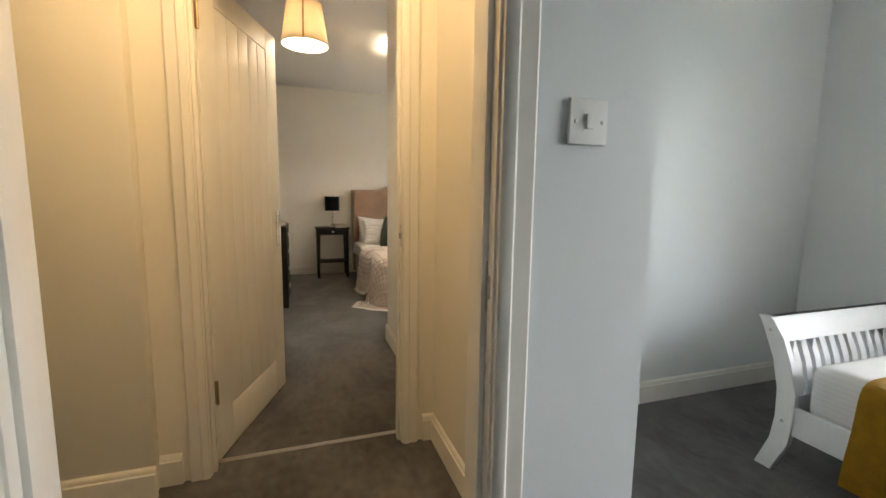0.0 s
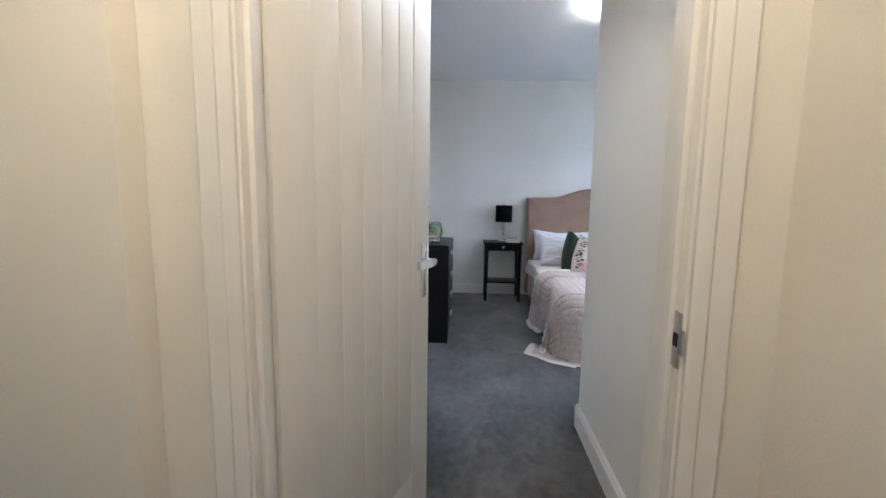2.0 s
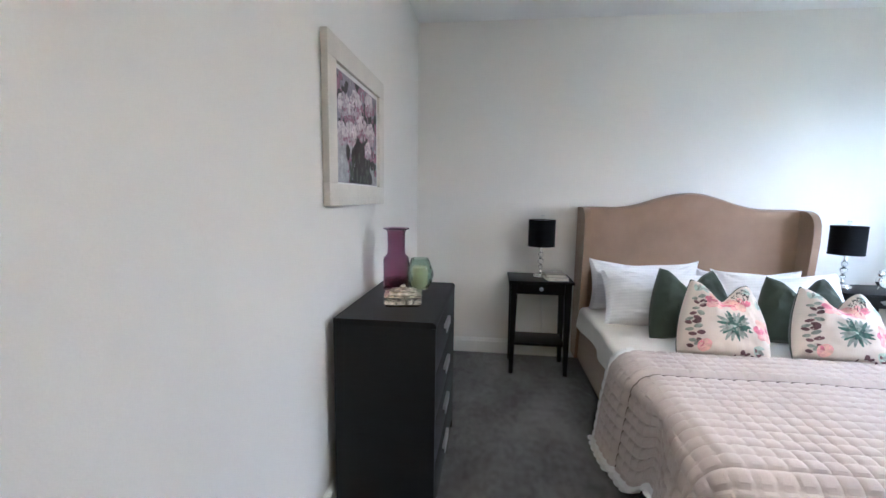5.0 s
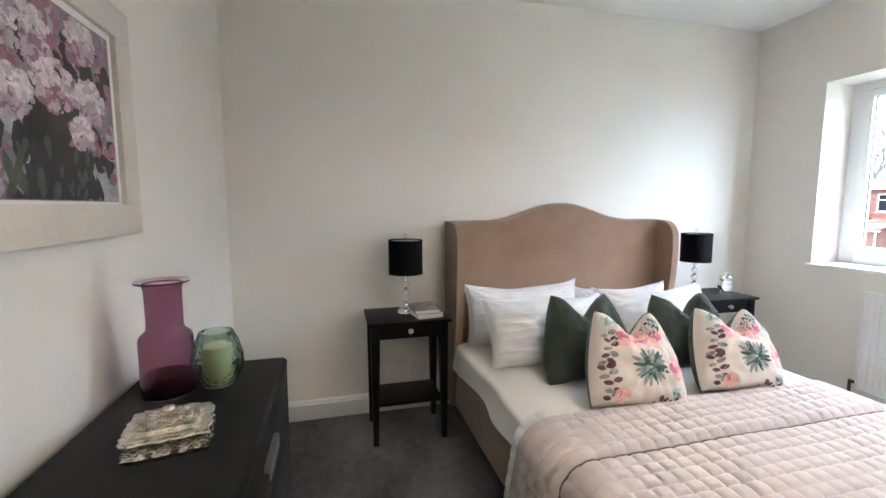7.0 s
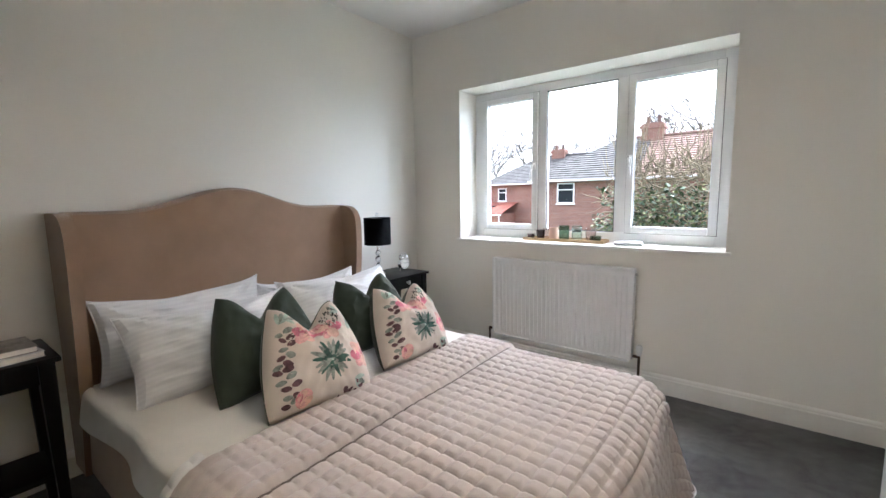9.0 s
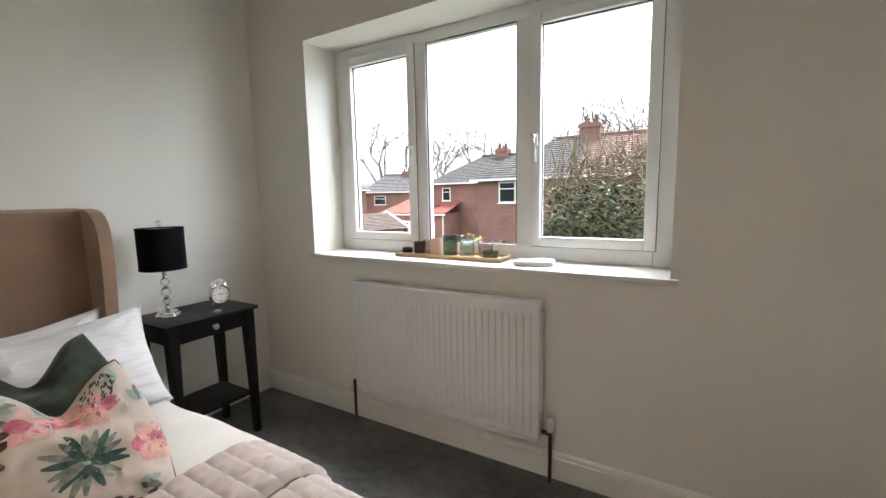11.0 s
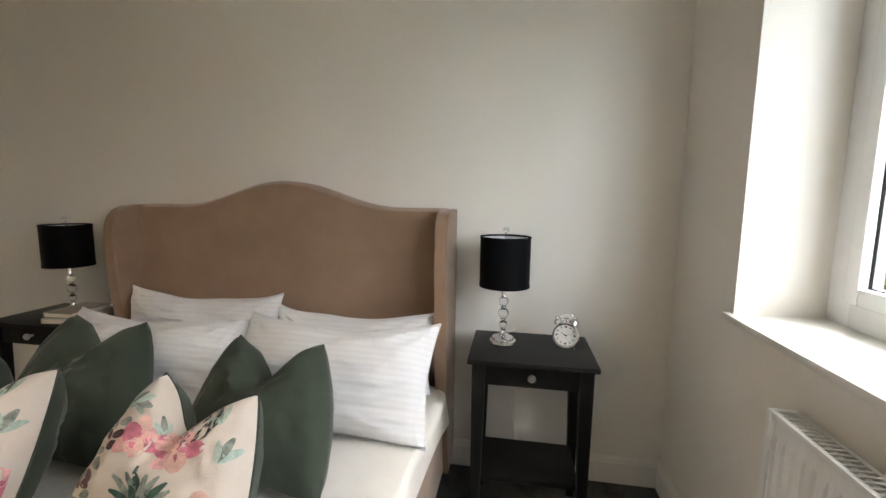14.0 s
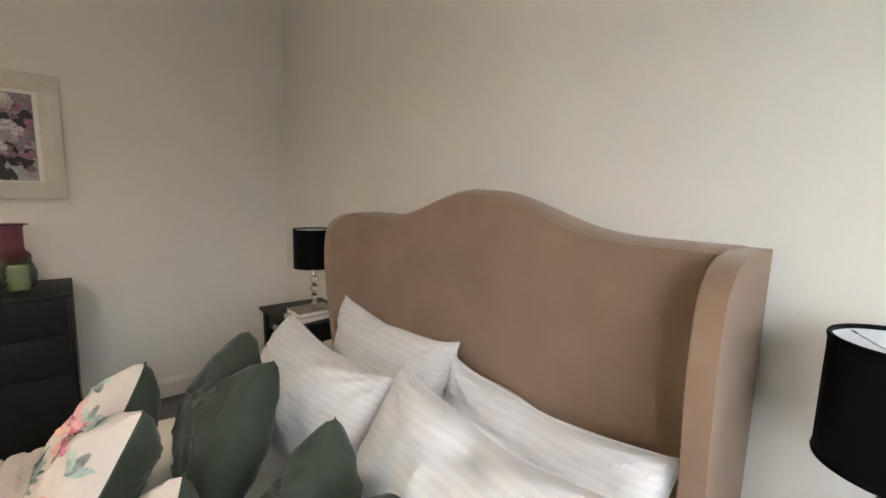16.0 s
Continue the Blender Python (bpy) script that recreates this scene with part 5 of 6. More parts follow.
# ---- child's bed ----
WBED = material("white_satin_paint", (0.80, 0.82, 0.84), rough=0.35, vary=0.02, grain=60)
MUSTARD = material("mustard_throw", (0.52, 0.29, 0.015), rough=0.9, vary=0.12, scale=20, grain=260, bump=0.06, sheen=0.3)
child = thing("child_bed", pose(2.45, 1.83, 0), "white painted wooden child bed with a slatted footboard", "bed")
prof = [(0.062, 0.0), (0.040, 0.06), (0.012, 0.14), (0.0, 0.24), (0.004, 0.36), (0.030, 0.48), (0.070, 0.58), (0.105, 0.640), (0.118, 0.652)]
for x in (0.0, 0.88):
    bm = bmesh.new()
    rows = []
    for i, (y, z) in enumerate(prof):
        hw = 0.034 if i < 7 else 0.026
        rows.append([(x - 0.014, y - hw, z), (x + 0.022, y - hw, z), (x + 0.022, y + hw, z), (x - 0.014, y + hw, z), (x - 0.014, y - hw, z)])
    grid(bm, rows)
    bmesh.ops.holes_fill(bm, edges=[e for e in bm.edges if e.is_boundary])
    bmesh.ops.bevel(bm, geom=[e for e in bm.edges if not e.is_boundary], offset=0.003, segments=1, affect="EDGES")
    pst = part("post", bm, WBED, child)
    for y, z in ((0.085, 0.600), (0.004, 0.235)):
        bm = bmesh.new()
        lathe(bm, [(0.0, 0.002), (0.006, 0.002), (0.007, 0.0)], 12, pose(x - 0.0145, y, z, 0, -90, 0))
        part("bolt", bm, STEEL, pst)


def sleigh(z):
    return np.interp(z, [p[1] for p in prof], [p[0] for p in prof])


def curved_board(x0, x1, z0, z1, t=0.011, n=5):
    bm = bmesh.new()
    rows = []
    for i in range(n + 1):
        z = z0 + (z1 - z0) * i / n
        y = float(sleigh(z))
        rows.append([(x0, y - t, z), (x1, y - t, z), (x1, y + t, z), (x0, y + t, z), (x0, y - t, z)])
    grid(bm, rows)
    bmesh.ops.holes_fill(bm, edges=[e for e in bm.edges if e.is_boundary])
    return bm


part("top_rail", curved_board(0.022, 0.866, 0.555, 0.648, 0.013), WBED, child)
part("bottom_rail", curved_board(0.022, 0.866, 0.20, 0.34, 0.013), WBED, child)
for k in range(13):
    x = 0.06 + k * 0.062
    part("slat", curved_board(x, x + 0.036, 0.335, 0.56, 0.007), WBED, child)
part("side_rail", boxes([(-0.006, -1.85, 0.185, 0.016, -0.03, 0.305)], 0.004), WBED, child)
part("side_rail", boxes([(0.864, -1.85, 0.185, 0.886, -0.03, 0.305)], 0.004), WBED, child)
part("headboard", boxes([(-0.014, -1.90, 0.0, 0.90, -1.86, 0.85)], 0.01), WBED, child)
bm = bmesh.new()
box(bm, 2.470, -0.01, 0.25, 3.312, 1.785, 0.50, bevel=0.07, seg=4)
solid("child_mattress", bm, STRIPE, "small white covered mattress in the child bed", "mattress")
bm = bmesh.new()
rows = []
for j in range(33):
    y = 0.84 + 0.74 * j / 32
    row = []
    for i in range(41):
        s = -0.42 + 1.15 * i / 40
        w = 0.012 * noise.noise(Vector((s * 6, y * 7, 2.0))) + 0.010 * math.sin(y * 16 + s * 2)
        if s < 0:
            a = min(-s / 0.05, math.pi / 2)
            rest = max(0, -s - 0.0785)
            row.append((2.445 - 0.05 * math.sin(a) - 0.05 * rest - abs(w), y + 0.05 * rest, 0.517 - 0.05 * (1 - math.cos(a)) - rest))
        else:
            row.append((2.445 + s, y, 0.517 + w * 0.5))
    rows.append(row)
grid(bm, rows)
bmesh.ops.solidify(bm, geom=list(bm.faces), thickness=0.008)
solid("throw_blanket", bm, MUSTARD, "mustard yellow throw draped over the child bed", "blanket")

# ---- outside ----
GZ = -2.8
GRASS = material("rough_lawn", (0.06, 0.075, 0.03), rough=0.95, vary=0.3, scale=0.8, grain=30, bump=0.05)
BRICK = material("red_brick_plain", (0.30, 0.105, 0.065), rough=0.85, vary=0.2, scale=3, grain=40)


def brickwork(name, c1, c2, mortar):
    m = bpy.data.materials.new(name)
    m.use_nodes = True
    n, l = m.node_tree.nodes, m.node_tree.links
    b = n["Principled BSDF"]
    b.inputs["Roughness"].default_value = 0.9
    tc, sep, add, com = n.new("ShaderNodeTexCoord"), n.new("ShaderNodeSeparateXYZ"), n.new("ShaderNodeMath"), n.new("ShaderNodeCombineXYZ")
    l.new(tc.outputs["Object"], sep.inputs[0])
    l.new(sep.outputs[0], add.inputs[0])
    l.new(sep.outputs[1], add.inputs[1])
    l.new(add.outputs[0], com.inputs[0])
    l.new(sep.outputs[2], com.inputs[1])
    bt = n.new("ShaderNodeTexBrick")
    bt.inputs["Color1"].default_value, bt.inputs["Color2"].default_value, bt.inputs["Mortar"].default_value = (*c1, 1), (*c2, 1), (*mortar, 1)
    bt.inputs["Scale"].default_value, bt.inputs["Brick Width"].default_value, bt.inputs["Row Height"].default_value, bt.inputs["Mortar Size"].default_value = 1.0, 0.225, 0.075, 0.008
    l.new(com.outputs[0], bt.inputs["Vector"])
    nz, mx = n.new("ShaderNodeTexNoise"), n.new("ShaderNodeMix")
    nz.inputs["Scale"].default_value = 0.9
    mx.data_type, mx.blend_type = "RGBA", "MULTIPLY"
    mx.inputs["B"].default_value = (0.55, 0.5, 0.5, 1)
    l.new(tc.outputs["Object"], nz.inputs["Vector"])
    l.new(nz.outputs["Fac"], mx.inputs["Factor"])
    l.new(bt.outputs["Color"], mx.inputs["A"])
    l.new(mx.outputs["Result"], b.inputs["Base Color"])
    return m


BRICKS = brickwork("red_brickwork", (0.34, 0.165, 0.12), (0.26, 0.115, 0.085), (0.36, 0.31, 0.27))
TILE_GREY = material("grey_brown_roof_tile", (0.085, 0.078, 0.076), rough=0.85, vary=0.22, scale=2.5, grain=30)
TILE_RED = material("terracotta_roof_tile", (0.30, 0.105, 0.075), rough=0.85, vary=0.2, scale=2.5, grain=30)
TILE_FADED = material("faded_red_roof_tile", (0.19, 0.115, 0.092), rough=0.85, vary=0.22, scale=2.5, grain=30)
TILE_BROWN = material("brown_roof_tile", (0.125, 0.088, 0.078), rough=0.85, vary=0.2, scale=2.5, grain=30)
DARKGLASS = material("dark_window_glass", (0.03, 0.035, 0.04), rough=0.05, vary=0.2, scale=1.0, spec=0.8)
BARK = material("grey_bark", (0.17, 0.155, 0.14), rough=0.95, vary=0.3, scale=4, grain=40)
TWIG = material("brown_twig", (0.19, 0.155, 0.10), rough=0.9, vary=0.3, scale=4, grain=30)
LEAF = material("dark_leaf", (0.035, 0.065, 0.022), rough=0.6, vary=0.35, scale=2.5, grain=20)
LEAF2 = material("olive_leaf", (0.15, 0.17, 0.055), rough=0.6, vary=0.35, scale=2.5, grain=20)
GOLD = material("golden_leaf", (0.42, 0.30, 0.03), rough=0.7, vary=0.3, scale=3, grain=20)
FENCEW = material("weathered_fence", (0.075, 0.062, 0.055), rough=0.9, vary=0.3, scale=3, grain=50, stretch=(1, 1, 0.2), random_piece=0.35)
PAVE = material("buff_paving", (0.34, 0.26, 0.17), rough=0.9, vary=0.2, scale=2, grain=30)

bm = bmesh.new()
grid(bm, [[(-150 + 900 * i / 30, -400 + 900 * j / 30, GZ) for i in range(31)] for j in range(31)])
solid("ground", bm, GRASS, "rough winter lawn reaching far away", "ground", "structure")
solid("drive", boxes([(22.5, 19.0, GZ, 30.4, 30.0, GZ + 0.03)], 0.01), PAVE, "buff paved yard beside the extension", "paving", "structure")


def roof_face(bm, ea, eb, ra, rb, n):
    """Courses of tiles from an eave line to a ridge line, each lapping the one below."""
    ea, eb, ra, rb = map(Vector, (ea, eb, ra, rb))
    up = (eb - ea).cross(ra - ea).normalized()
    up = up if up.z > 0 else -up
    for k in range(n):
        u, v = k / n, (k + 1.15) / n
        v = min(v, 1.0)
        a, b, c, d = ea.lerp(ra, u), eb.lerp(rb, u), eb.lerp(rb, v), ea.lerp(ra, v)
        a2, b2 = a + up * 0.07, b + up * 0.07
        vs = [bm.verts.new(p) for p in (a2, b2, c + up * 0.02, d + up * 0.02)]
        bm.faces.new(vs)
        vs = [bm.verts.new(p) for p in (a, b, b2, a2)]
        bm.faces.new(vs)


def house_window(parent, x, y0, y1, z0, z1):
    w = part("window", ring(y0, y1, z0, z1, 0.07, x - 0.05, x + 0.03, 0), UPVC, parent, "white framed casement window", smooth=False)
    part("pane", boxes([(x - 0.005, y0 + 0.05, z0 + 0.05, x + 0.012, y1 - 0.05, z1 - 0.05)]), DARKGLASS, w, smooth=False)
    part("glazing_bar", boxes([(x - 0.045, y0 + 0.07, z1 - (z1 - z0) * 0.33 - 0.03, x + 0.01, y1 - 0.07, z1 - (z1 - z0) * 0.33 + 0.03)]), UPVC, w, smooth=False)
    part("sill", boxes([(x - 0.10, y0 - 0.05, z0 - 0.06, x + 0.01, y1 + 0.05, z0)]), UPVC, w, smooth=False)


def house(name, m, lx, ly, eave, ridge, roofs, label, windows=(), chimneys=(), hip=(3.2, 3.2), n=18):
    """Footprint 0..lx by 0..ly; the ridge runs along y; hips at both ends. Front wall at x = 0."""
    h = thing(name, m, label, "house")
    part("wall", boxes([(0, 0, 0, lx, ly, eave)]), BRICKS, h, smooth=False)
    o, cx = 0.35, lx / 2
    r0, r1 = hip[0], ly - hip[1]
    split, mats = roofs
    spans = [(-o, split, r0, split), (split, ly + o, split, r1)] if split else [(-o, ly + o, r0, r1)]
    for (e0, e1, a0, a1), mat in zip(spans, mats):
        bm = bmesh.new()
        roof_face(bm, (-o, e0, eave - 0.1), (-o, e1, eave - 0.1), (cx, a0, ridge), (cx, a1, ridge), n)
        roof_face(bm, (lx + o, e0, eave - 0.1), (lx + o, e1, eave - 0.1), (cx, a0, ridge), (cx, a1, ridge), n)
        if e0 < 0:
            roof_face(bm, (-o, -o, eave - 0.1), (lx + o, -o, eave - 0.1), (cx, r0, ridge), (cx, r0, ridge), n)
        if e1 > ly:
            roof_face(bm, (-o, ly + o, eave - 0.1), (lx + o, ly + o, eave - 0.1), (cx, r1, ridge), (cx, r1, ridge), n)
        part("roof", bm, mat, h, smooth=False)
    part("gutter", boxes([(-o - 0.1, -o, eave - 0.14, -o, ly + o, eave - 0.04)], 0.02), UPVC, h)
    bm = bmesh.new()
    tube(bm, [(cx, r0, ridge + 0.05), (cx, r1, ridge + 0.05)], 0.12, 8)
    part("ridge_tiles", bm, mats[0], h)
    for (y0, y1, z0, z1) in windows:
        house_window(h, 0, y0, y1, z0, z1)
    for cy, top in chimneys:
        c = part("chimney", boxes([(cx - 0.45, cy - 0.55, ridge - 0.8, cx + 0.45, cy + 0.55, top), (cx - 0.53, cy - 0.63, top - 0.28, cx + 0.53, cy + 0.63, top - 0.12)]), BRICKS, h, "brick chimney stack", smooth=False)
        for dy in (-0.28, 0.28):
            bm = bmesh.new()
            lathe(bm, [(0.13, top), (0.11, top + 0.38), (0.14, top + 0.42), (0.10, top + 0.42)], 12, pose(cx, cy + dy, 0))
            part("chimney_pot", bm, TILE_FADED if dy > 0 else TILE_BROWN, c)
    return h


H = -GZ
hs1 = house("house", pose(24.0, -4.0, GZ), 7.0, 19.3, H + 2.2, H + 4.5, (13.8, (TILE_FADED, TILE_GREY)), "red brick semi-detached house with a tiled hipped roof", [(17.0, 18.0, H + 0.85, H + 2.0), (9.0, 10.4, H + 0.7, H + 2.0)], [(13.8, H + 5.25)], (3.4, 3.5))
bm = bmesh.new()
tube(bm, [(3.5, 14.3, H + 5.0), (3.5, 14.3, H + 7.6)], 0.03, 6)
tube(bm, [(2.9, 14.3, H + 7.4), (4.3, 14.3, H + 7.4)], 0.02, 6)
for k in range(5):
    tube(bm, [(3.0 + k * 0.28, 14.0, H + 7.4), (3.0 + k * 0.28, 14.6, H + 7.4)], 0.012, 5)
part("aerial", bm, STEEL, hs1, "thin rooftop television aerial")
hs2 = house("house", pose(33.0, 12.5, GZ), 7.0, 11.8, H + 2.4, H + 4.7, (0, (TILE_GREY,)), "red brick house with a grey tiled hipped roof", [(9.7, 10.5, H + 0.9, H + 2.0)], [(6.4, H + 5.25)], (3.4, 3.4))
house("house", pose(37.9, 35.7, GZ, 0, 0, 50), 7.5, 14.0, H + 2.2, H + 4.6, (0, (TILE_BROWN,)), "far brick house with a brown tiled roof", [(3.2, 4.9, H + 0.4, H + 1.7), (8.0, 9.6, H + 0.4, H + 1.7), (11.5, 12.8, H + 0.4, H + 1.7)], [(8.0, H + 5.6)], (3.5, 3.5), 12)
house("house", pose(46.7, 33.3, GZ, 0, 0, 37), 7.5, 7.6, H + 2.0, H + 4.2, (0, (TILE_GREY,)), "far brick house with a dark slate roof", [(0.8, 2.2, H + 0.4, H + 1.5), (5.2, 6.6, H + 0.4, H + 1.5)], [(2.4, H + 4.7)], (2.3, 2.3), 12)

ext = thing("house_extension", pose(30.5, 21.4, GZ), "single storey brick extension with a red tiled lean-to roof", "building")
part("wall", boxes([(0, 0, 0, 3.4, 5.4, 2.75)]), BRICKS, ext, smooth=False)
bm = bmesh.new()
roof_face(bm, (-0.35, -0.3, 2.72), (-0.35, 6.4, 2.72), (3.4, -0.3, 3.85), (3.4, 5.6, 3.85), 14)
part("roof", bm, TILE_RED, ext, "red tiled lean-to roof", smooth=False)
bm = bmesh.new()
box(bm, 1.2, 1.2, 3.16, 2.2, 2.2, 3.30)
part("roof_light", bm, DARKGLASS, ext, "small dark roof window").matrix_local = pose(0, 0, 0.05)
part("gutter", boxes([(-0.45, -0.3, 2.60, -0.35, 6.4, 2.70)], 0.02), UPVC, ext)
part("downpipe", boxes([(-0.10, 0.05, 0.0, -0.02, 0.13, 2.6)], 0.01), UPVC, ext)
dd = part("door", boxes([(-0.05, 3.25, 0.05, 0.02, 4.20, 2.15)], 0.01), UPVC, ext, "white plastic back door")
part("door_pane", boxes([(-0.06, 3.45, 1.1, -0.045, 4.0, 1.95)]), DARKGLASS, dd, smooth=False)
house_window(ext, 0, 0.9, 2.4, 1.05, 2.05)

gar = thing("garage", pose(18.2, 24.4, GZ, 0, 0, -24), "low brick garage with a brown tiled gable roof", "garage")
bm = bmesh.new()
prism(bm, [(-2.5, 0), (2.5, 0), (2.5, 2.25), (0, 3.0), (-2.5, 2.25)], 0.0, 6.0, pose(0, 0, 0, 0, 0, -90))
part("wall", bm, BRICKS, gar, smooth=False)
bm = bmesh.new()
roof_face(bm, (-0.2, -2.75, 2.18), (6.2, -2.75, 2.18), (-0.2, 0, 3.05), (6.2, 0, 3.05), 12)
roof_face(bm, (-0.2, 2.75, 2.18), (6.2, 2.75, 2.18), (-0.2, 0, 3.05), (6.2, 0, 3.05), 12)
part("roof", bm, TILE_BROWN, gar, smooth=False)
for x in (-0.25, 6.15):
    for s in (-1, 1):
        bm = bmesh.new()
        vs = [bm.verts.new(p) for p in ((x, s * 2.8, 2.12), (x + 0.06, s * 2.8, 2.12), (x + 0.06, 0, 3.0), (x, 0, 3.0), (x, s * 2.8, 2.34), (x + 0.06, s * 2.8, 2.34), (x + 0.06, 0, 3.22), (x, 0, 3.22))]
        for q in ((0, 1, 2, 3), (4, 5, 6, 7), (0, 1, 5, 4), (3, 2, 6, 7), (0, 3, 7, 4), (1, 2, 6, 5)):
            bm.faces.new([vs[i] for i in q])
        part("bargeboard", bm, UPVC, gar, "white painted bargeboard", smooth=False)
part("garage_window", boxes([(0.6, -2.56, 0.9, 1.8, -2.48, 1.7)], 0.01), UPVC, gar)

# plank fence
fence = thing("fence", Matrix.Identity(4), "dark weathered wooden plank fence", "fence")
fa, fb = Vector((15.6, 18.2, GZ)), Vector((20.6, 9.8, GZ))
fl = (fb - fa).length
fd = (fb - fa).normalized()
fang = math.degrees(math.atan2(fd.y, fd.x))
plank = finish("plank", boxes([(0.004, -0.011, 0.05, 0.142, 0.011, 1.62)], 0.003), FENCEW, False)
for k in range(int(fl / 0.15)):
    ob = new("plank", plank)
    ob.parent = fence
    ob.matrix_local = Matrix.Translation(fa + fd * 0.15 * k) @ pose(0, 0, 0.03 * math.sin(k * 1.7), 0, 0.6 * math.sin(k * 2.3), fang)
for k in range(6):
    p = fa + fd * (fl * k / 5)
    part("post", boxes([(p.x - 0.05, p.y - 0.05, GZ, p.x + 0.05, p.y + 0.05, GZ + 1.72)]), FENCEW, fence, smooth=False)
for z in (0.4, 1.3):
    bm = bmesh.new()
    tube(bm, [fa + Vector((0.05, 0.03, z)), fb + Vector((0.05, 0.03, z))], 0.04, 4)
    part("arris_rail", bm, FENCEW, fence)


# plants
def leaves(bm, pts, size, rnd):
    for p in pts:
        a, b = rnd.uniform(0, 6.28), rnd.uniform(-0.9, 0.9)
        d = Vector((math.cos(a) * math.cos(b), math.sin(a) * math.cos(b), math.sin(b)))
        s = d.cross(Vector((rnd.uniform(-1, 1), rnd.uniform(-1, 1), 1))).normalized() * size * 0.35
        d *= size * rnd.uniform(0.6, 1.3)
        bm.faces.new([bm.verts.new(q) for q in (p, p + d * 0.5 + s, p + d, p + d * 0.5 - s)])


def bush(name, x, y, rx, ry, h, mat, count, size, seed, label, lumps=9):
    rnd = random.Random(seed)
    b = thing(name, pose(x, y, GZ), label, "bush")
    bm = bmesh.new()
    for k in range(7):
        a = rnd.uniform(0, 6.28)
        tube(bm, [(0.1 * math.cos(a), 0.1 * math.sin(a), 0), (rx * 0.4 * math.cos(a), ry * 0.4 * math.sin(a), h * 0.4), (rx * 0.7 * math.cos(a), ry * 0.7 * math.sin(a), h * 0.75)], [0.05, 0.03, 0.01], 5)
    part("stems", bm, BARK, b)
    blobs = [(rnd.uniform(-0.75, 0.75) * rx, rnd.uniform(-0.75, 0.75) * ry, rnd.uniform(0.15, 0.82) * h, rnd.uniform(0.25, 0.5)) for _ in range(lumps)]
    pts = []
    for _ in range(count):
        bx, by, bz, br = rnd.choice(blobs)
        v = Vector((rnd.gauss(0, 1), rnd.gauss(0, 1), rnd.gauss(0, 1))).normalized() * rnd.uniform(0.65, 1.05)
        pts.append(Vector((bx + v.x * rx * br, by + v.y * ry * br, max(0.05, bz + v.z * h * br * 0.6))))
    bm = bmesh.new()
    leaves(bm, pts, size, rnd)
    tagged(part("leaves", bm, mat, b, smooth=False), kind="stuff")
    return b


bush("golden_bush", 16.2, 12.4, 1.05, 1.05, 2.45, GOLD, 3600, 0.13, 1, "golden yellow evergreen bush by the fence")
bush("laurel_bush", 13.2, 9.2, 1.1, 1.3, 2.6, LEAF, 3600, 0.16, 2, "dark green glossy leaved bush")
bush("laurel_bush", 15.0, 10.6, 0.8, 0.9, 2.0, LEAF, 1800, 0.15, 12, "dark green glossy leaved bush")
bush("conifer_bush", 14.8, 21.6, 1.1, 1.1, 2.0, LEAF2, 2200, 0.13, 3, "rounded yellow green garden shrub")
bush("garden_shrub", 36.5, 40.0, 2.2, 2.2, 4.6, LEAF, 2600, 0.3, 4, "dark green garden shrub beside a house")
for k in range(7):
    u = k / 6
    bush("hedge", 14.6 + 3.6 * u, 19.9 - 3.8 * u + (0.2 if k % 2 else -0.1), 0.95, 0.95, 2.35 + 0.1 * math.sin(k * 2), LEAF2 if k % 3 == 0 else LEAF, 2600, 0.12, 20 + k, "clipped green garden hedge", 12)
for k in range(4):
    bush("hedge", 36.5 + 1.6 * k, 33.5 - 2.6 * k, 1.6, 1.6, 2.3, LEAF2, 900, 0.25, 40 + k, "far clipped green hedge", 9)


def grow(bm_by, p, d, length, radius, depth, rnd, spread):
    """One bough and what grows from it."""
    pts, rad = [p], [radius]
    q, dd = p.copy(), d.copy()
    n = 4
    for k in range(n):
        dd = (dd + Vector((rnd.gauss(0, 0.14), rnd.gauss(0, 0.14), rnd.gauss(0.05, 0.10)))).normalized()
        q = q + dd * length / n
        pts.append(q)
        rad.append(radius * (1 - 0.45 * (k + 1) / n))
    tube(bm_by[min(depth, 2)], pts, rad, 5 if depth < 2 else 3, closed=True)
    if depth >= 4:
        return
    kids = (4, 4, 5, 5)[depth]
    for k in range(kids):
        u = rnd.uniform(0.35, 1.0) if k else 1.0
        i = min(n - 1, int(u * n))
        base = pts[i].lerp(pts[i + 1], u * n - i) if i < n else pts[-1]
        a = rnd.uniform(0, 6.28)
        side = dd.cross(Vector((math.cos(a), math.sin(a), 0.3))).normalized()
        nd = (dd * (1.0 if k == 0 else 0.75) + side * spread * rnd.uniform(0.5, 1.0)).normalized()
        grow(bm_by, base, nd, length * rnd.uniform(0.55, 0.75), radius * 0.5, depth + 1, rnd, spread)


def bare_tree(m, seed, label, height=16.0, spread=0.75):
    rnd = random.Random(seed)
    t = thing("tree", m, label, "tree", group="bare winter trees")
    meshes = [bmesh.new() for _ in range(3)]
    grow(meshes, Vector((0, 0, 0)), Vector((0, 0, 1)), height * 0.38, height * 0.015, 0, rnd, spread)
    part("trunk", meshes[0], BARK, t)
    part("limbs", meshes[1], BARK, t)
    tagged(part("twigs", meshes[2], BARK, t, smooth=False), kind="stuff")
    return t


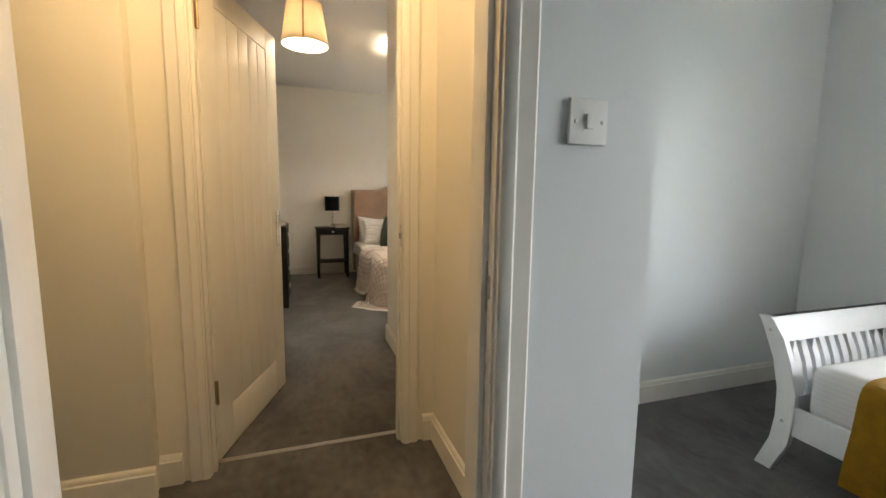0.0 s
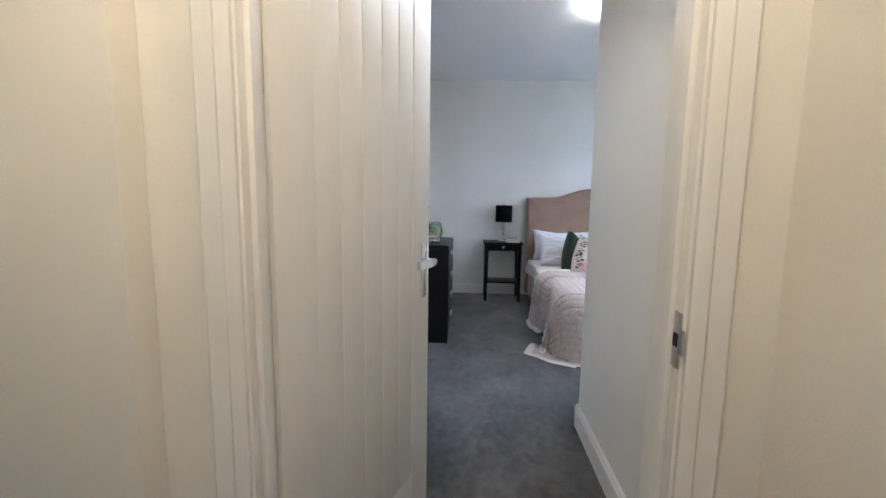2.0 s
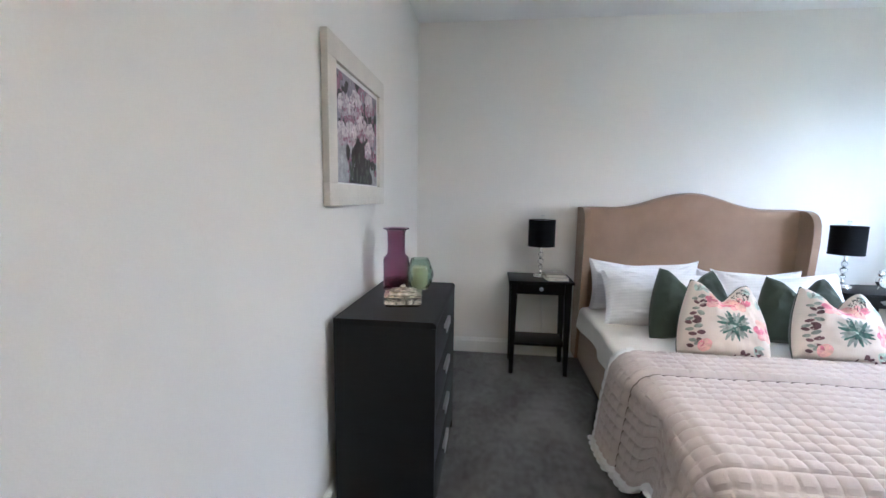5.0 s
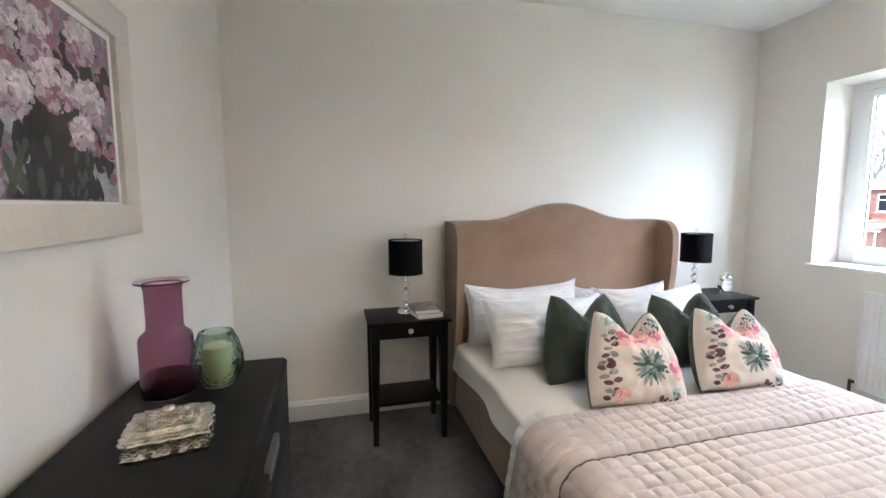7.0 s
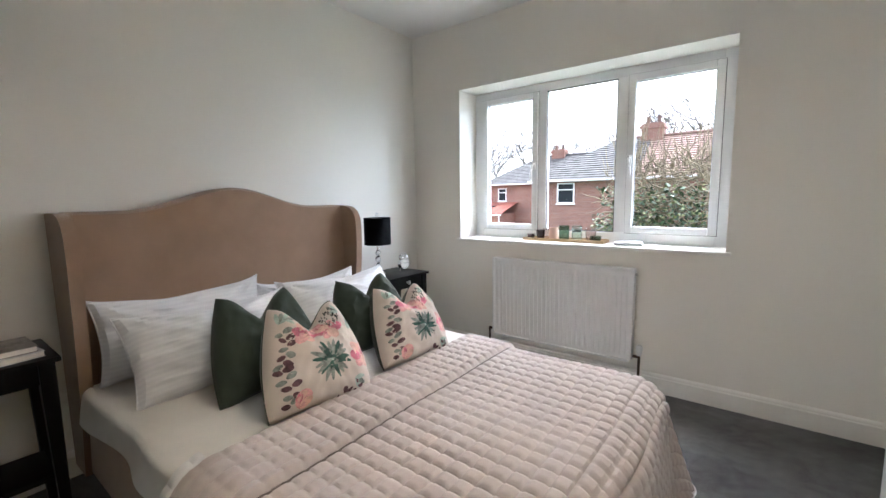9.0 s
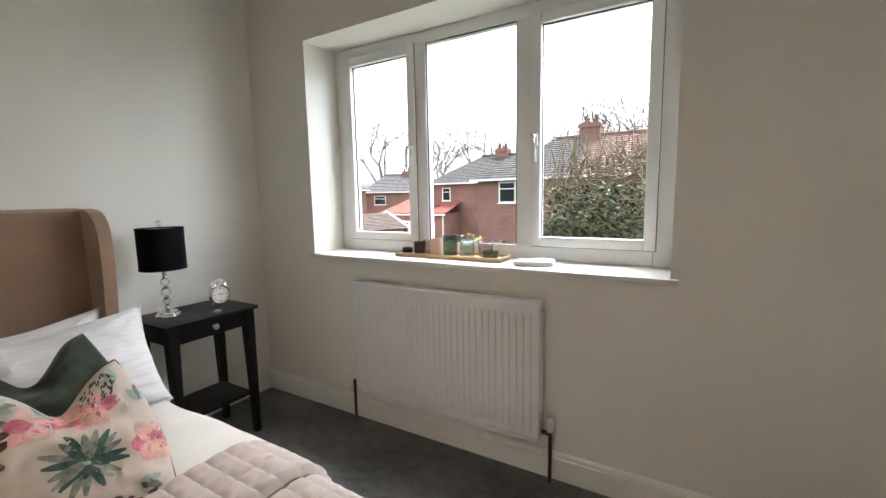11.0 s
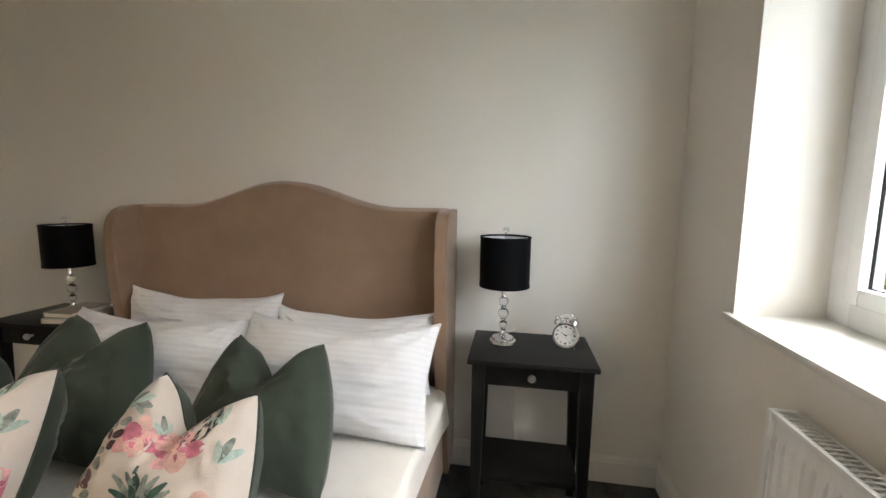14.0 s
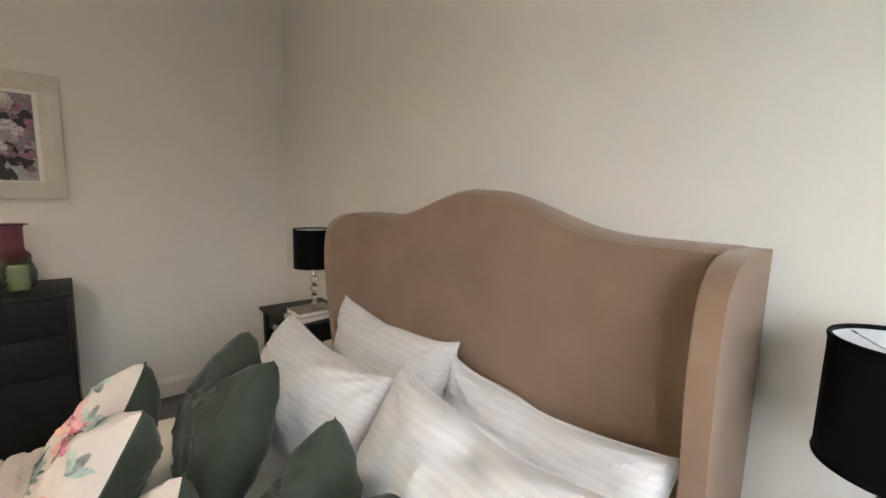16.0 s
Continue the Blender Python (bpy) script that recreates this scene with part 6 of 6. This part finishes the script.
t1 = bare_tree(pose(2.75 + 74 * math.cos(radians(50)), 4.87 + 74 * math.sin(radians(50)), GZ), 5, "tall bare winter tree behind the houses", 27)
t2 = bare_tree(pose(2.75 + 74 * math.cos(radians(38.5)), 4.87 + 74 * math.sin(radians(38.5)), GZ), 9, "tall bare winter tree behind the houses", 27, 0.85)
k = 0
rnd = random.Random(77)
for az, dist, sc in ((46.5, 84, 0.8), (43.0, 92, 0.85), (34.5, 82, 0.85), (31.0, 76, 0.82), (27.6, 70, 0.8), (24.0, 78, 0.8), (21.5, 72, 0.7), (18.5, 80, 0.75), (15.5, 75, 0.7), (53.0, 80, 0.9), (57.0, 78, 0.95), (10.0, 62, 0.85), (6.0, 66, 0.9), (2.0, 64, 0.85), (12.5, 85, 1.0)):
    k += 1
    c = copy_thing(t1 if k % 2 else t2, pose(2.75 + dist * math.cos(radians(az)), 4.87 + dist * math.sin(radians(az)), GZ, 0, 0, rnd.uniform(0, 360)) @ Matrix.Diagonal((sc, sc, sc, 1)))
    c.scale = (sc, sc, sc)

# overgrown shrub near the window: tangle of bare shoots over ivy
tangle = thing("overgrown_tree", pose(13.4, 6.1, GZ), "overgrown leafless tree tangled with ivy", "tree")
rnd = random.Random(31)
bm = bmesh.new()
for k in range(5):
    a = rnd.uniform(0, 6.28)
    tube(bm, [(0, 0, 0), (0.5 * math.cos(a), 0.8 * math.sin(a), 1.4), (1.0 * math.cos(a), 1.6 * math.sin(a), 2.8), (1.2 * math.cos(a) + 0.3, 2.0 * math.sin(a), 3.9)], [0.13, 0.10, 0.07, 0.03], 7)
part("trunk", bm, BARK, tangle)
bm = bmesh.new()
for k in range(1000):
    a, r = rnd.uniform(0, 6.28), rnd.random() ** 0.5
    z = rnd.uniform(0.6, 4.9)
    wide = math.sin(math.pi * min(0.97, (z + 0.6) / 6.0)) ** 0.6
    p = Vector((1.5 * r * math.cos(a) * wide, 2.6 * r * math.sin(a) * wide, z))
    d = Vector((rnd.gauss(0, 0.7), rnd.gauss(0, 0.8), rnd.uniform(-0.2, 0.9))).normalized()
    pts, rr = [p], [0.022]
    for i in range(4):
        d = (d + Vector((rnd.gauss(0, 0.3), rnd.gauss(0, 0.3), rnd.gauss(-0.05, 0.25)))).normalized()
        p = p + d * rnd.uniform(0.16, 0.34)
        pts.append(p)
        rr.append(0.022 * (1 - (i + 1) / 5))
    tube(bm, pts, rr, 4, closed=True)
tagged(part("shoots", bm, TWIG, tangle), kind="stuff")
bm = bmesh.new()
for k in range(150):
    y = rnd.uniform(-2.2, 2.0)
    p = Vector((rnd.uniform(-0.8, 0.8), y, rnd.uniform(3.4, 4.8)))
    pts, rr = [p], [0.014]
    d = Vector((rnd.gauss(0, 0.12), rnd.gauss(0, 0.14), 1)).normalized()
    for i in range(4):
        d = (d + Vector((rnd.gauss(0, 0.1), rnd.gauss(0, 0.14), 0.05))).normalized()
        p = p + d * rnd.uniform(0.2, 0.55)
        pts.append(p)
        rr.append(0.014 * (1 - (i + 1) / 5) + 0.002)
    tube(bm, pts, rr, 4, closed=True)
tagged(part("upright_twigs", bm, TWIG, tangle), kind="stuff")
pts = []
for _ in range(38000):
    a, r = rnd.uniform(0, 6.28), rnd.random() ** 0.4
    z = abs(rnd.gauss(2.3, 1.2))
    if noise.noise(Vector((a * 2.0, r * 2, z * 1.2))) < -0.05 or z > 4.3:
        continue
    pts.append(Vector((1.45 * r * math.cos(a), 2.5 * r * math.sin(a), z)))
bm = bmesh.new()
leaves(bm, pts[: len(pts) // 2], 0.13, rnd)
tagged(part("ivy_leaves", bm, LEAF, tangle, smooth=False), kind="stuff")
bm = bmesh.new()
leaves(bm, pts[len(pts) // 2 :: 2], 0.11, rnd)
tagged(part("pale_leaves", bm, LEAF2, tangle, smooth=False), kind="stuff")

BLUEBIN = material("blue_plastic", (0.02, 0.06, 0.30), rough=0.5, vary=0.1)
BROWNBIN = material("brown_plastic", (0.06, 0.035, 0.03), rough=0.5, vary=0.1)
for (x, y, mat, lab) in ((28.9, 20.4, BLUEBIN, "blue plastic wheeled rubbish bin"), (29.3, 21.2, BROWNBIN, "dark brown plastic wheeled rubbish bin")):
    w = thing("wheelie_bin", pose(x, y, GZ + 0.03), lab, "bin")
    bm = bmesh.new()
    prism(bm, [(-0.22, 0.08), (0.22, 0.08), (0.28, 0.98), (-0.28, 0.98)], -0.28, 0.28)
    part("body", bm, mat, w)
    part("lid", boxes([(-0.31, -0.32, 0.98, 0.31, 0.32, 1.06)], 0.02), mat, w)
    for s in (-1, 1):
        bm = bmesh.new()
        tube(bm, [(0.2, s * 0.24, 0.1), (0.2, s * 0.30, 0.1)], 0.1, 14)
        part("wheel", bm, BLACKSHADE, w)
